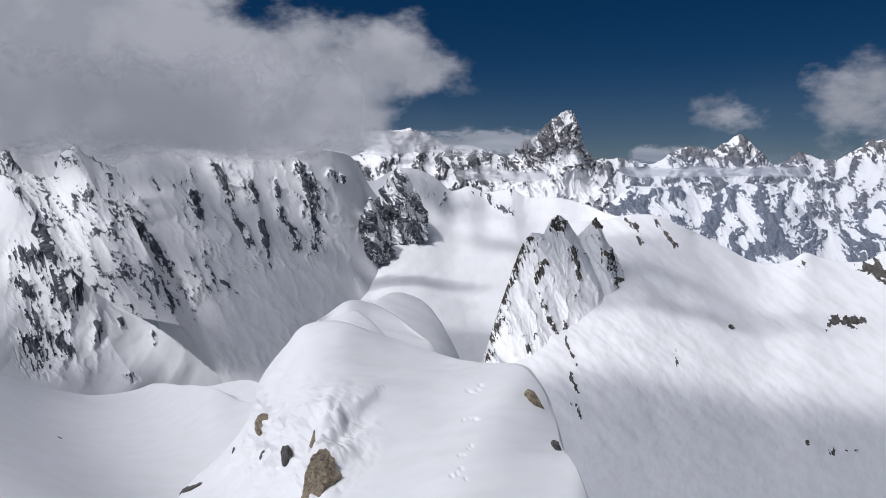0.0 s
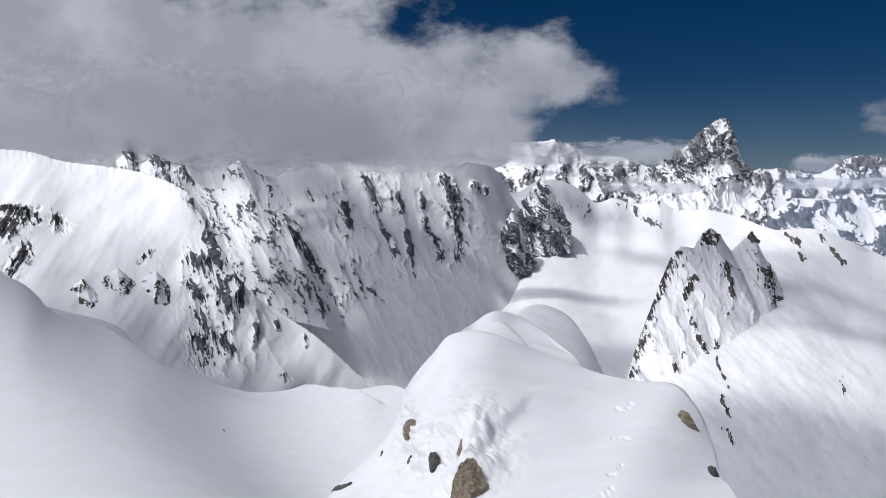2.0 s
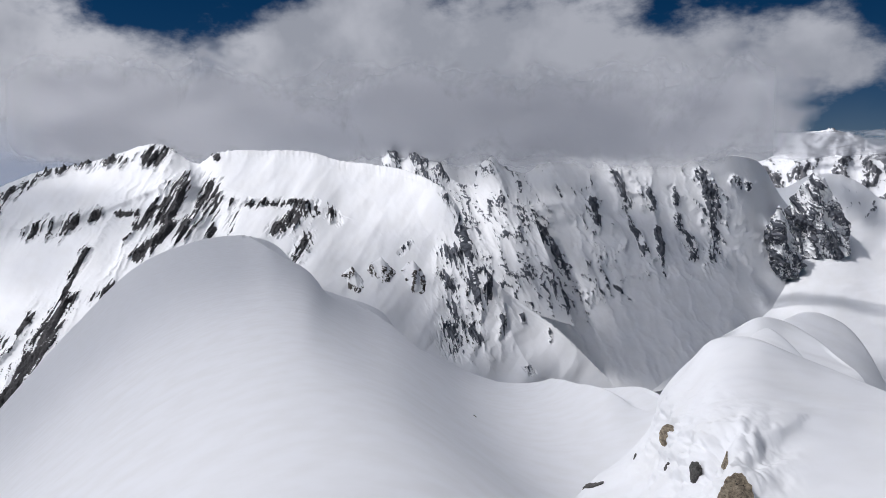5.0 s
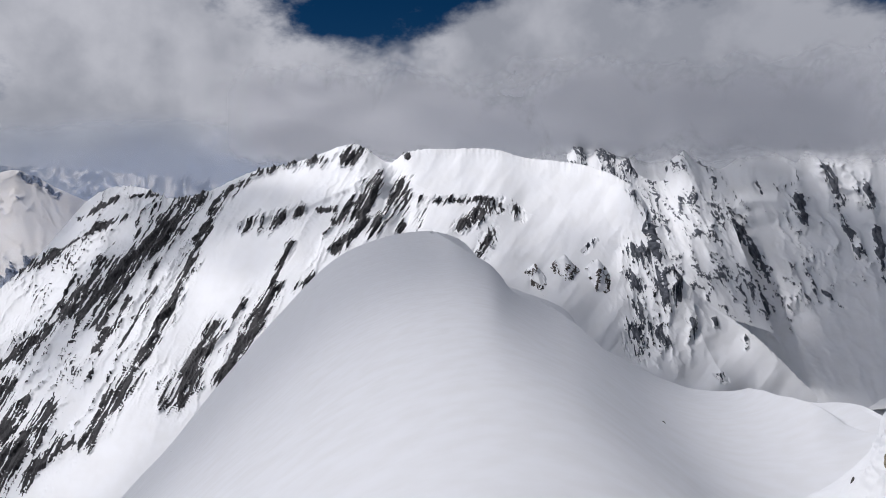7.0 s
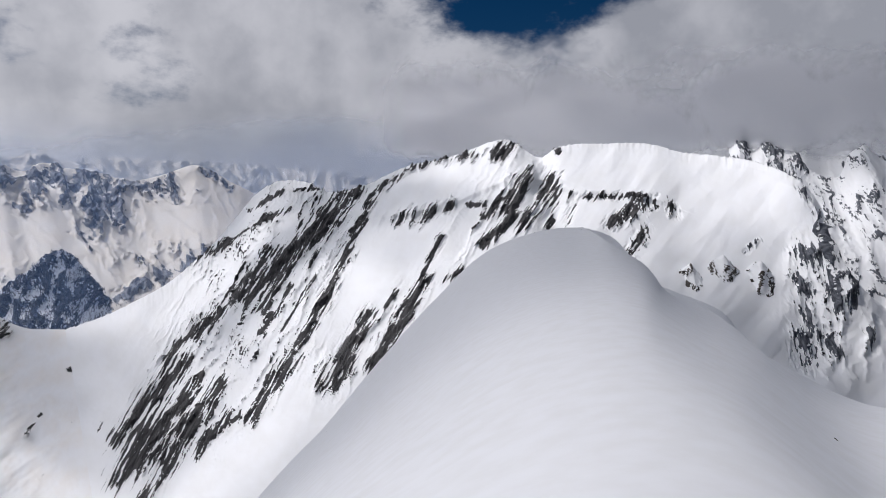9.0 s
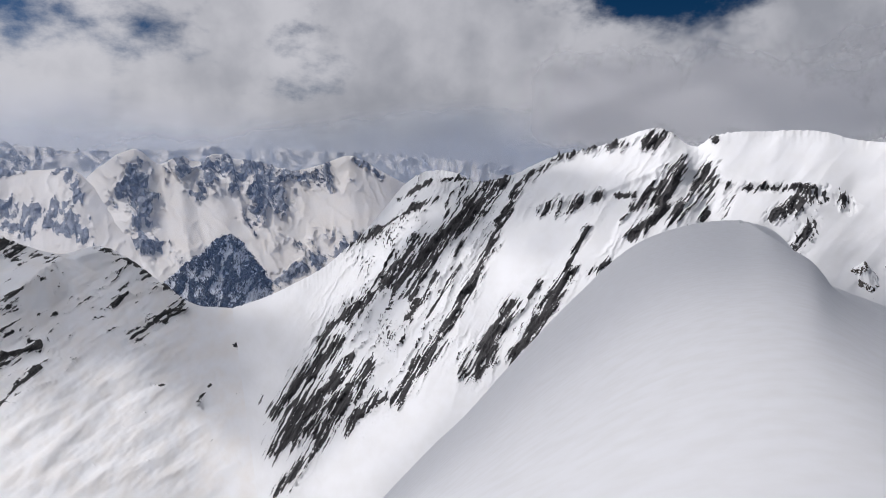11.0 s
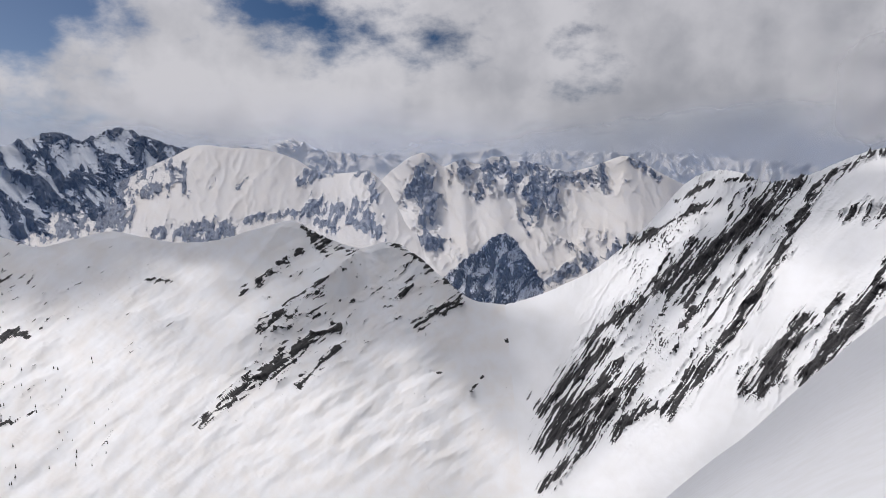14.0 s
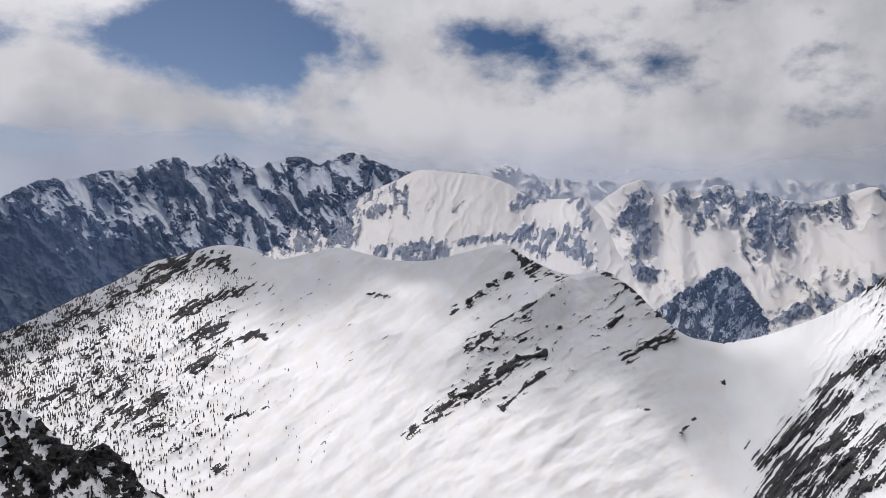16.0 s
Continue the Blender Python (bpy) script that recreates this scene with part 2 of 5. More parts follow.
def mountain(name, label, category, crest, foot, cols, rows, mat, sag=0.0, ribs=(0, 1, 90), rough=0.0, jag=0.0, bare=0.0,
             rocks=(), amount=0.75, streak=(0.4, 1.5, 90), swell=(0, 1, 0), back=(1.0, 0.9), seed=0.0, ease=True, kind="", group="",
             spurs=(), pits=(), local=False, blend=0.55, octaves=3, hem=False, fields=(), seam=None, mottle=1.15, calm=0.0, lumps=(), lips=(), turn_streak=None, fill=0.66, crag=None, fray=1.3, open_snow=1.0):
    """A slope between its crest and its foot, with a back that falls away behind the crest.
    Sizes of relief are in degrees as sighted from the summit (local: in metres). sag: how far the middle hangs below the straight
    line, as a share of the height. ribs: depth, spacing and direction of the ribs. rough: depth of broken rock. jag: height of the
    teeth on the crest. bare: general share of rock. rocks: (part name, label, outcrops). streak: width, length and direction of
    rock marks. swell: height, length and direction of snow swells. back: length and drop of the back, as shares of the height.
    spurs: sharp side crests (both ends, half width, height). crag: height, size, direction, length and weight of the broken relief;
    open_snow: how much of it is left on the open snow."""
    a, b = curve(crest, cols, ease), curve(foot, cols, True)
    v = np.linspace(0, 1, rows)[:, None] ** 1.05
    base = a[None] * (1 - v[..., None]) + b[None] * v[..., None]
    if calm:
        # the bends of the edge die out soon below it
        reach = int(calm * cols)
        bell = np.exp(-(np.arange(-reach, reach + 1) / reach * 2.2) ** 2)
        long_a = np.concatenate([2 * a[0] - a[reach:0:-1], a, 2 * a[-1] - a[-2:-reach - 2:-1]])
        even = np.stack([np.convolve(long_a[:, k], bell / bell.sum(), "valid") for k in range(3)], -1)
        gone = 1 - np.exp(-(v / 0.3) ** 2)
        base += ((even - a)[None] * (gone * (1 - v))[..., None])
    height = np.abs(a[:, 2] - b[:, 2]).mean()
    base[..., 2] -= sag * height * 4 * v * (1 - v)
    flat = np.hypot(base[..., 0], base[..., 1])
    gx = np.degrees(np.arctan2(base[..., 0], base[..., 1]))
    gy = -np.degrees(np.arctan2(base[..., 2] - 1.6, flat))
    if local:
        X, Y, unit = base[..., 0] + seed * 13, base[..., 1] + seed * 7, 1.0
    else:
        X, Y, unit = gx + seed * 37, gy + seed * 11, flat * 0.01745
    normal = facing(base)
    normal *= np.where(normal[..., 2:3] < 0, -1, 1)
    if not local:
        normal = normal * 0.6 - np.concatenate([base[..., :2] / flat[..., None], 0 * flat[..., None]], -1) * 0.5
        normal /= np.linalg.norm(normal, axis=2, keepdims=True)
    top = np.minimum(1, v / 0.08)
    low = np.minimum(1, (1 - v) / 0.12)
    if hem:
        sides = np.linspace(0, 1, cols)[None, :]
        low = low * np.minimum(1, sides / 0.06) * np.minimum(1, (1 - sides) / 0.03)
    depth, space, way = ribs
    across, along = turned(X, Y, way)
    wobble = 0.35 * space * fractal(X / space / 2, Y / space / 2, 2)
    comb = ridged((across + wobble) / space, along / (space * 3.5), octaves, 0.5)
    wide, long, way = streak
    across, along = turned(X, Y, way)
    mark = fractal((across + 0.3 * wide * waves(X / wide / 3, Y / wide / 3)) / wide, along / long + 3.3, 5, 0.62)
    k = 0.0 * X
    if turn_streak:
        # the bands take another direction along the slope
        other_way, x0, x1 = turn_streak
        across, along = turned(X, Y, other_way)
        other = fractal((across + 0.3 * wide * waves(X / wide / 3, Y / wide / 3)) / wide * 0.75, along / long * 2.2 + 3.3, 5, 0.62)
        k = np.clip((gx - x0) / (x1 - x0), 0, 1)
        mark = mark * np.sqrt(1 - k) + other * np.sqrt(k)
    share = bare + 0 * X
    owner = np.full(X.shape, -1)
    best = np.full(X.shape, 0.30)
    for x0, y0, x1, y1, w, more in fields:
        share = share + more * np.exp(-(near_line(gx, gy, x0, y0, x1, y1) / w) ** 2)
    pieces = [(part_name, part_label, stroke, (*skin, mat)[0]) for part_name, part_label, strokes, *skin in rocks for stroke in strokes]
    for g, (_, _, (x0, y0, x1, y1, w), _) in enumerate(pieces):
        d = near_line(gx, gy, x0, y0, x1, y1)
        frayed = np.maximum(0, d - w * fray * mark)
        share = share + amount * np.exp(-(frayed / w / 1.15) ** 2.5) * np.clip(fill - share, 0, 1)
        here = np.exp(-(d / w / 1.9) ** 2)
        owner = np.where(here > best, g, owner)
        best = np.maximum(best, here)
    zone = np.clip((share - bare) / 0.3, 0, 1)
    zone = open_snow + (1 - open_snow) * zone * zone * (3 - 2 * zone)
    rock = share + mottle * mark + (blend * (comb - 0.55) if depth else 0)
    solid = np.clip((rock - 0.35) / 0.35, 0, 1)
    rugged = 0
    if crag:
        # broken relief: branching ribs and gullies; rock shows on the ribs and where the ground is steep, snow in the gullies
        tall, size, way, aspect, weight = crag
        wx = X + 0.30 * size * fractal(X / size / 1.3 + 3.3, Y / size / 1.3, 4, 0.6)
        wy = Y + 0.30 * size * fractal(X / size / 1.3 + 9.1, Y / size / 1.3 + 4.4, 4, 0.6)
        broad, sharp = ribbed(*turned(wx, wy, way), size, aspect)
        if turn_streak:
            other_broad, other_sharp = ribbed(*turned(wx, wy, other_way), size * 1.5, 2.2)
            broad, sharp = broad * (1 - k) + other_broad * k, sharp * (1 - k) + other_sharp * k
        tried = base + normal * ((broad + sharp) * tall * unit)[..., None]
        plain = base + normal * (0.6 * broad * tall * unit)[..., None]
        steep = np.abs(facing(plain)[..., 2]) - np.abs(facing(tried)[..., 2])
        steep = np.clip(steep / (steep.std() + 1e-6), -2.0, 2.0)
        raised = np.clip((broad + sharp - (broad + sharp).mean()) / (broad + sharp).std(), -2, 2)
        rock = rock + weight * (0.65 * steep + 0.75 * raised) * (0.4 + 0.6 * zone)
        solid = np.clip((rock - 0.20) / 0.4, 0, 1)
        rugged = tall * (0.75 * broad + sharp * (0.12 + 0.88 * solid)) * zone * np.minimum(1, (v + 0.04) / 0.12) * low
    push = depth * (comb - 0.5) * top * low + rugged
    for x0, y0, x1, y1, w, h in spurs:
        push = push + h * np.maximum(0, 1 - near_line(gx, gy, x0, y0, x1, y1) / w) ** 1.3 * top * low
    for px, py, w, h in pits:
        push = push - h * np.exp(-(((gx - px) / w) ** 2 + ((gy - py) / w / 0.6) ** 2) ** 1.5)
    for px, py, w, h, size in lumps:
        push = push + h * (0.6 - ridged(X / size, Y / size * 0.5 + base[..., 2] / size, 4, 0.5)) * np.exp(-((gx - px) ** 2 + (gy - py) ** 2) / w ** 2) * np.minimum(1, v / 0.05)
    for w, h, line in lips:
        # an edge of snow: full on its upper side, cut off below (or the other way round where h is below zero)
        nearest, over = np.full(X.shape, 1e9), 0 * X
        for (x0, y0), (x1, y1) in zip(line, line[1:]):
            d = near_line(gx, gy, x0, y0, x1, y1)
            side = np.sign((gx - x0) * (y1 - y0) - (gy - y0) * (x1 - x0)) * np.sign(h)
            over = np.where(d < nearest, d * side, over)
            nearest = np.minimum(d, nearest)
        past = np.maximum(0, np.maximum(line[0][0] + w - gx, gx - line[-1][0] + w))
        fall = np.where(over > 0, np.exp(-over / w), 1.6 * np.exp(-(over / (0.2 * w)) ** 2) - 0.6 * np.exp(-(over / (1.7 * w)) ** 2))
        push = push + abs(h) * fall * np.exp(-(past / w / 1.2) ** 2) * (top if h > 0 else 1)
    if swell[0]:
        across, along = turned(X, Y, swell[2])
        push = push + swell[0] * fractal(across / swell[1] * 1.8 + 4.1, along / swell[1] * 0.7, 4, 0.42) * np.minimum(1, (v + 0.02) / 0.06) * low
    if rough:
        push = push + rough * solid * (fractal(X / wide * 1.3 + 8.8, Y / wide * 0.8, 5, 0.62) + 0.3) * np.minimum(1, (v + 0.03) / 0.06)
    place = base + normal * (push * unit)[..., None]
    teeth = jag * (ridged(X / (wide * 3) + 2.2, v * 3.0, 3, 0.6) - 0.6 + 0.7 * fractal(X / wide / 1.5, v * 4.0, 4, 0.6)) * np.clip(solid + 0.25, 0, 1)
    place[..., 2] += teeth * unit * np.exp(-v / 0.04)
    away = a[:, :2] - b[:, :2]
    away /= np.linalg.norm(away, axis=1, keepdims=True) + 1e-9
    steps = np.linspace(1, 0, 9)[:-1] ** 1.6
    rear = np.repeat(place[:1], len(steps), axis=0)
    rear[..., :2] += away[None] * (steps * back[0] * height)[:, None, None]
    rear[..., 2] -= (steps * back[1] * height)[:, None]
    grid = np.concatenate([rear, place])
    rear_rock = np.repeat(rock[:1], len(steps), axis=0)
    rock = np.concatenate([rear_rock, rock])
    if local:
        uv = grid[..., :2]
    else:
        uv = np.stack([np.concatenate([np.repeat(X[:1], len(steps), axis=0), X]),
                       np.concatenate([Y[:1] - steps[:, None] * 6, Y])], -1)
    owner = np.concatenate([np.full((len(steps), cols), -1), owner])[:-1, :-1]
    lean = facing(grid)
    if seam:
        # slopes that run into each other share their lie along the seam
        side, common = seam
        k = np.linspace(0, 1, cols) if side == "left" else np.linspace(1, 0, cols)
        k = np.clip(1 - k / 0.14, 0, 1)[None, :, None]
        k = k * k * (3 - 2 * k)
        lean = lean * (1 - k) + np.array(common) * k * np.sign(lean[..., 2:3])
        lean /= np.linalg.norm(lean, axis=2, keepdims=True)
    ob = sheet(name, grid, mat, rock, uv, owner < 0, lean=lean)
    SLOPES[name] = grid[len(steps):]
    for g, (part_name, part_label, _, skin) in enumerate(pieces):
        if (owner == g).any():
            tagged(sheet(part_name, grid, skin, rock, uv, owner == g, ob, lean), part_label)
    return tagged(ob, label, category, group, kind)


# ---- plan: crests and feet of the slopes, metres ----
FAR_CREST = [(-763, 4435, 91), (-494, 4473, 160), (-361, 4536, 279), (-170, 4547, 300), (21, 4500, 212), (176, 4497, 202), (394, 4432, 125), 
    (596, 4410, 91), (890, 4360, 106), (1048, 4325, 122), (1204, 4284, 88), (1386, 4229, 177), (1525, 4181, 162), (1661, 4128, 242), (1744, 4094, 162), 
    (1831, 4056, 77), (1950, 4000, 137), (2073, 3938, 93), (2152, 3895, 139), (2246, 3841, 196), (2439, 3722, 176), (2666, 3563, 128)]
FAR_FOOT = [(-601, 3448, -409), (-65, 3499, -305), (578, 3452, -301), (1191, 3291, -338), (1703, 3058, -362), (2118, 2787, -352)]
PEAK_CREST = [(320, 4338, 82), (402, 4331, 155), (470, 4325, 233), (532, 4317, 243), (599, 4309, 311), (659, 4300, 362), (710, 4292, 394), 
    (748, 4285, 387), (778, 4280, 331), (804, 4275, 250), (831, 4270, 179), (870, 4262, 114), (965, 4242, 55)]
PEAK_FOOT = [(258, 3891, -129), (519, 3815, -185), (720, 3782, -242), (897, 3795, -184)]
DARK_CREST = [(665, 3232, -194), (746, 3215, -94), (820, 3217, -39), (935, 3186, -32), (1024, 3158, -51), (1101, 3132, -84), (1216, 3121, -31), 
    (1328, 3076, -16), (1398, 3045, -42), (1448, 2999, -99), (1507, 2969, -178), (1553, 2945, -211), (1613, 2913, -152), (1689, 2893, -118), 
    (1783, 2836, -50), (1959, 2718, -27)]
DARK_FOOT = [(566, 2742, -239), (845, 2617, -248), (1006, 2506, -306), (1168, 2435, -307), (1339, 2402, -294), (1648, 2264, -268)]
BASIN_CREST = [(-509, 2957, 39), (-375, 2976, 16), (-280, 2937, -7), (-187, 2894, 38), (-98, 2898, 38), (-31, 2900, 5), (36, 2900, -46), 
    (103, 2898, -29), (170, 2895, -51), (269, 2887, -40), (324, 2882, -68), (444, 2866, -72), (541, 2849, -94), (614, 2732, -128), (646, 2415, -126)]
BASIN_FOOT = [(-404, 1444, -423), (-257, 1457, -380), (-96, 1447, -366), (87, 1447, -389), (268, 1577, -399), (523, 1930, -365)]
WALL_CREST = [(-1473, 1426, 19), (-1378, 1518, 55), (-1273, 1607, 71), (-1149, 1698, 87), (-1094, 1734, 73), (-1040, 1767, 94), (-995, 1792, 58), 
    (-918, 1833, 78), (-885, 1849, 53), (-833, 1873, 37), (-776, 1897, 77), (-716, 1931, 80), (-656, 1974, 80), (-564, 2023, 84), (-488, 2094, 87), 
    (-420, 2159, 91), (-355, 2272, 89), (-300, 2433, 70), (-262, 2600, -20), (-205, 2740, -120), (-120, 2830, -240)]
WALL_FOOT = [(-900, 870, -330), (-760, 990, -360), (-590, 1100, -400), (-440, 1170, -430), (-310, 1230, -450), (-190, 1400, -460), (-90, 1640, -460), 
    (0, 1900, -440), (60, 2200, -420)]
TOWER_A_CREST = [(-216, 2410, -61), (-193, 2412, -14), (-165, 2414, 23), (-141, 2416, 41), (-119, 2417, 17), (-91, 2418, -33), (-54, 2419, -117)]
TOWER_A_FOOT = [(-224, 2329, -157), (-169, 2314, -209), (-89, 2328, -214), (-44, 2350, -194)]
TOWER_B_CREST = [(-275, 2223, -228), (-248, 2226, -116), (-222, 2229, -52), (-200, 2231, -94), (-173, 2233, -160), (-154, 2235, -212)]
TOWER_B_FOOT = [(-275, 2153, -254), (-223, 2138, -253), (-159, 2174, -247)]
SLOPE_CREST = [(214, 1888, -149), (292, 1877, -119), (369, 1864, -107), (417, 1854, -101), (477, 1839, -88), (537, 1823, -92), (582, 1809, -112), 
    (690, 1931, -150), (750, 1908, -184), (801, 1887, -211), (844, 1868, -218), (885, 1849, -204), (914, 1835, -184), (942, 1821, -194), 
    (992, 1794, -203), (1029, 1773, -198), (1066, 1751, -172), (1187, 1672, -132)]
SLOPE_FOOT = [(17.8, 229.3, -117), (39.4, 226.6, -109.9), (62.2, 211, -102.2), (80.6, 193.9, -93.8), (99.9, 173.2, -83.6), (123.6, 157.2, -75.8)]
RIB_CREST = [(33, 559, -147), (41, 639, -140), (51, 678, -127), (66, 757, -113), (81, 826, -97), (98, 895, -78), (113, 933, -67), (131, 951, -70), 
    (149, 1009, -56), (165, 1037, -49), (178, 1045, -59), (192, 1042, -80), (210, 1059, -67), (225, 1077, -55), (238, 1053, -91), (249, 1030, -113), 
    (242, 970, -140)]
RIB_FOOT = [(33, 479, -139), (51, 437, -141), (68, 425, -158), (86, 431, -153), (103, 510, -152), (127, 607, -152), (172, 740, -145), (238, 930, -142)]
MASSIF_CREST = [(-1442, 153, -262), (-1464, 218, -249), (-1505, 279, -234), (-1579, 363, -211), (-1662, 444, -176), (-1741, 532, -122), 
    (-1766, 585, -70), (-1772, 629, -28), (-1753, 679, 0), (-1674, 715, -4), (-1562, 721, -24), (-1430, 718, -17), (-1397, 739, -6), (-1363, 759, 9), 
    (-1338, 803, 31), (-1307, 851, 42), (-1278, 895, 57), (-1217, 977, 84), (-1173, 1029, 47), (-1147, 1057, 68), (-1082, 1124, 76), (-1011, 1188, 72), 
    (-962, 1203, 56), (-888, 1209, 47), (-789, 1192, 34), (-708, 1161, 13), (-649, 1127, -10), (-599, 1086, -46), (-573, 1054, -69), 
    (-529, 1021, -119), (-479, 1012, -161), (-397, 1005, -206), (-307, 994, -274)]
MASSIF_FOOT = [(-892, 120, -430), (-830, 186, -450), (-752, 275, -345), (-752, 419, -280), (-734, 555, -193), (-660, 683, -172), (-598, 725, -192), 
    (-535, 761, -225), (-481, 808, -261), (-398, 873, -288), (-291, 957, -305)]
SPIKE_CREST = [(-1119, 1597, 93), (-1101, 1610, 120), (-1077, 1626, 92), (-1053, 1641, 112), (-1023, 1660, 97), (-967, 1636, 63), (-918, 1607, 20), 
    (-871, 1632, 6), (-849, 1644, 59), (-826, 1655, 75), (-797, 1669, 45), (-768, 1683, 31)]
SPIKE_FOOT = [(-946, 1352, -6), (-717, 1261, -168), (-624, 1309, -230), (-514, 1409, -284)]
TOOTH_A_CREST = [(-687, 840, -149), (-684, 862, -132), (-682, 889, -120), (-662, 885, -135), (-632, 876, -161), (-594, 866, -184)]
TOOTH_A_FOOT = [(-668, 803, -173), (-627, 817, -179), (-568, 841, -206)]
TOOTH_B_CREST = [(-674, 905, -142), (-663, 912, -117), (-650, 922, -107), (-639, 930, -122), (-628, 937, -134), (-618, 944, -117), (-609, 950, -113), 
    (-599, 956, -127), (-589, 962, -149)]
TOOTH_B_FOOT = [(-655, 865, -169), (-612, 884, -176), (-585, 902, -175), (-547, 931, -179)]
SHOULDER_CREST = [(-60, -7.3, -47.8), (-70.3, 3.4, -48.6), (-83.4, 18.4, -44.7), (-91.2, 27.7, -42.7), (-93.6, 36.2, -37.3), (-96.2, 42.9, -34), 
    (-98.9, 53.2, -26.7), (-101.3, 64.8, -18.7), (-102.4, 77.2, -10.9), (-100.4, 86, -7.9), (-97.8, 91.9, -7.1), (-90.6, 93.4, -7.9), 
    (-84, 91.4, -10.3), (-77.2, 89.4, -13.6), (-70.3, 87.3, -14.8), (-57.9, 81.6, -15.3), (-49.9, 75, -16.9), (-40.3, 66.9, -17.3), 
    (-28.1, 55.3, -15.4), (-20.7, 47.7, -12.9), (-14.6, 41.5, -10.2), (-9.4, 34.7, -8.1), (-7.9, 32, -7.6), (-5.5, 27.4, -6.6)]
HILL_CREST = [(-640, -1357, -436), (-819, -1317, -404), (-969, -1275, -347), (-1135, -1199, -273), (-1226, -1150, -231), (-1311, -1083, -185), 
    (-1373, -1038, -148), (-1435, -1003, -134), (-1515, -937, -112), (-1544, -887, -124), (-1572, -836, -147), (-1605, -771, -133), 
    (-1617, -696, -118), (-1633, -630, -133), (-1647, -564, -147), (-1652, -481, -144), (-1637, -382, -119), (-1624, -298, -100), (-1601, -252, -121), 
    (-1587, -206, -141), (-1554, -142, -155), (-1518, -82, -140), (-1500, -47, -150), (-1460, 19, -198), (-1428, 82, -246), (-1442, 153, -262)]
HILL_FOOT = [(-293, -637, -350), (-392, -581, -344), (-478, -513, -335), (-612, -381, -346), (-738, -186, -366), (-800, -42, -368), (-892, 120, -430)]
OUTCROP_CREST = [(-56.5, -71.3, -15.4), (-60.7, -70.4, -19.3), (-65.7, -69.9, -22.6), (-68, -69.1, -23.5), (-70.3, -68.2, -25.9), 
    (-71.7, -66.7, -28.6), (-73.9, -65.8, -30), (-75.3, -64.1, -29.4), (-76.5, -62.7, -31.6), (-76.7, -60.8, -34), (-77.9, -57.6, -36.6), 
    (-79, -54.4, -39.6)]
OUTCROP_FOOT = [(-42.6, -56.8, -27.5), (-48.3, -51.9, -30.1), (-53.7, -46.4, -31.9), (-63.9, -42.8, -36)]
BLUE_CREST = [(-2169, -2999, -202), (-2373, -2840, -115), (-2554, -2678, -19), (-2661, -2572, 53), (-2753, -2474, 73), (-2882, -2353, 117), 
    (-2992, -2263, 146), (-3090, -2178, 180), (-3146, -2097, 139), (-3237, -1992, 213), (-3303, -1880, 147), (-3357, -1783, 180), (-3428, -1688, 201), 
    (-3462, -1616, 169), (-3534, -1453, 227), (-3602, -1361, 193), (-3642, -1250, 151), (-3696, -1081, 124)]
BLUE_FOOT = [(-1566, -2200, -758), (-1853, -1965, -645), (-2081, -1722, -489), (-2339, -1448, -353), (-2573, -1107, -300), (-2689, -782, -277)]
SUN_CREST = [(-2856, -1655, -227), (-2970, -1551, -84), (-3064, -1430, -60), (-3163, -1250, 14), (-3245, -1113, 82), (-3297, -1020, 132), 
    (-3340, -867, 123), (-3371, -738, 114), (-3397, -607, 74), (-3394, -499, 12), (-3383, -342, 8), (-3370, -265, 14), (-3346, -181, -61), 
    (-3330, -84, -159)]
SUN_FOOT = [(-2337, -1355, -287), (-2508, -858, -294), (-2610, -460, -299), (-2597, -138, -303), (-2601, -4, -317)]
RIDGE_CREST = [(-3436, -321, -189), (-3443, -222, -42), (-3447, -149, 27), (-3481, -15, 95), (-3480, 81, 31), (-3477, 165, 70), (-3473, 232, 44), 
    (-3466, 322, 77), (-3455, 424, 51), (-3440, 527, 35), (-3418, 656, 3), (-3390, 786, 28), (-3361, 903, 70), (-3340, 980, 41), (-3284, 1060, -13), 
    (-3250, 1160, -66), (-3156, 1265, -118), (-2961, 1457, -177)]
RIDGE_FOOT = [(-2486, -273, -297), (-2350, 34, -346), (-2185, 257, -436), (-2145, 491, -444), (-2160, 790, -356), (-2332, 1149, -279)]
KNOLL_CREST = [(-2250, 32, -332), (-2279, 92, -290), (-2295, 154, -247), (-2311, 208, -207), (-2307, 251, -194), (-2283, 283, -224), 
    (-2258, 322, -285), (-2223, 354, -344)]
KNOLL_FOOT = [(-2050, 42, -373), (-1993, 174, -378), (-2023, 333, -378)]
LAST_CREST = [(-3781, -2708, -44), (-4029, -2324, 44), (-4283, -1813, 121), (-4403, -1498, 159), (-4509, -1140, 177), (-4545, -985, 168), 
    (-4576, -832, 220), (-4601, -680, 155), (-4623, -505, 134), (-4641, -291, 116), (-4650, -35, 137), (-4646, 195, 117), (-4636, 364, 151), 
    (-4616, 568, 116), (-4573, 844, 137), (-4530, 1052, 115), (-4457, 1327, 107), (-4380, 1563, 88), (-4276, 1827, 68), (-4159, 2081, 31), 
    (-4011, 2352, -6), (-3645, 2888, -75)]
LAST_FOOT = [(-3157, -2292, -312), (-3582, -1545, -262), (-3892, -260, -273), (-3620, 1452, -300), (-3051, 2430, -342)]
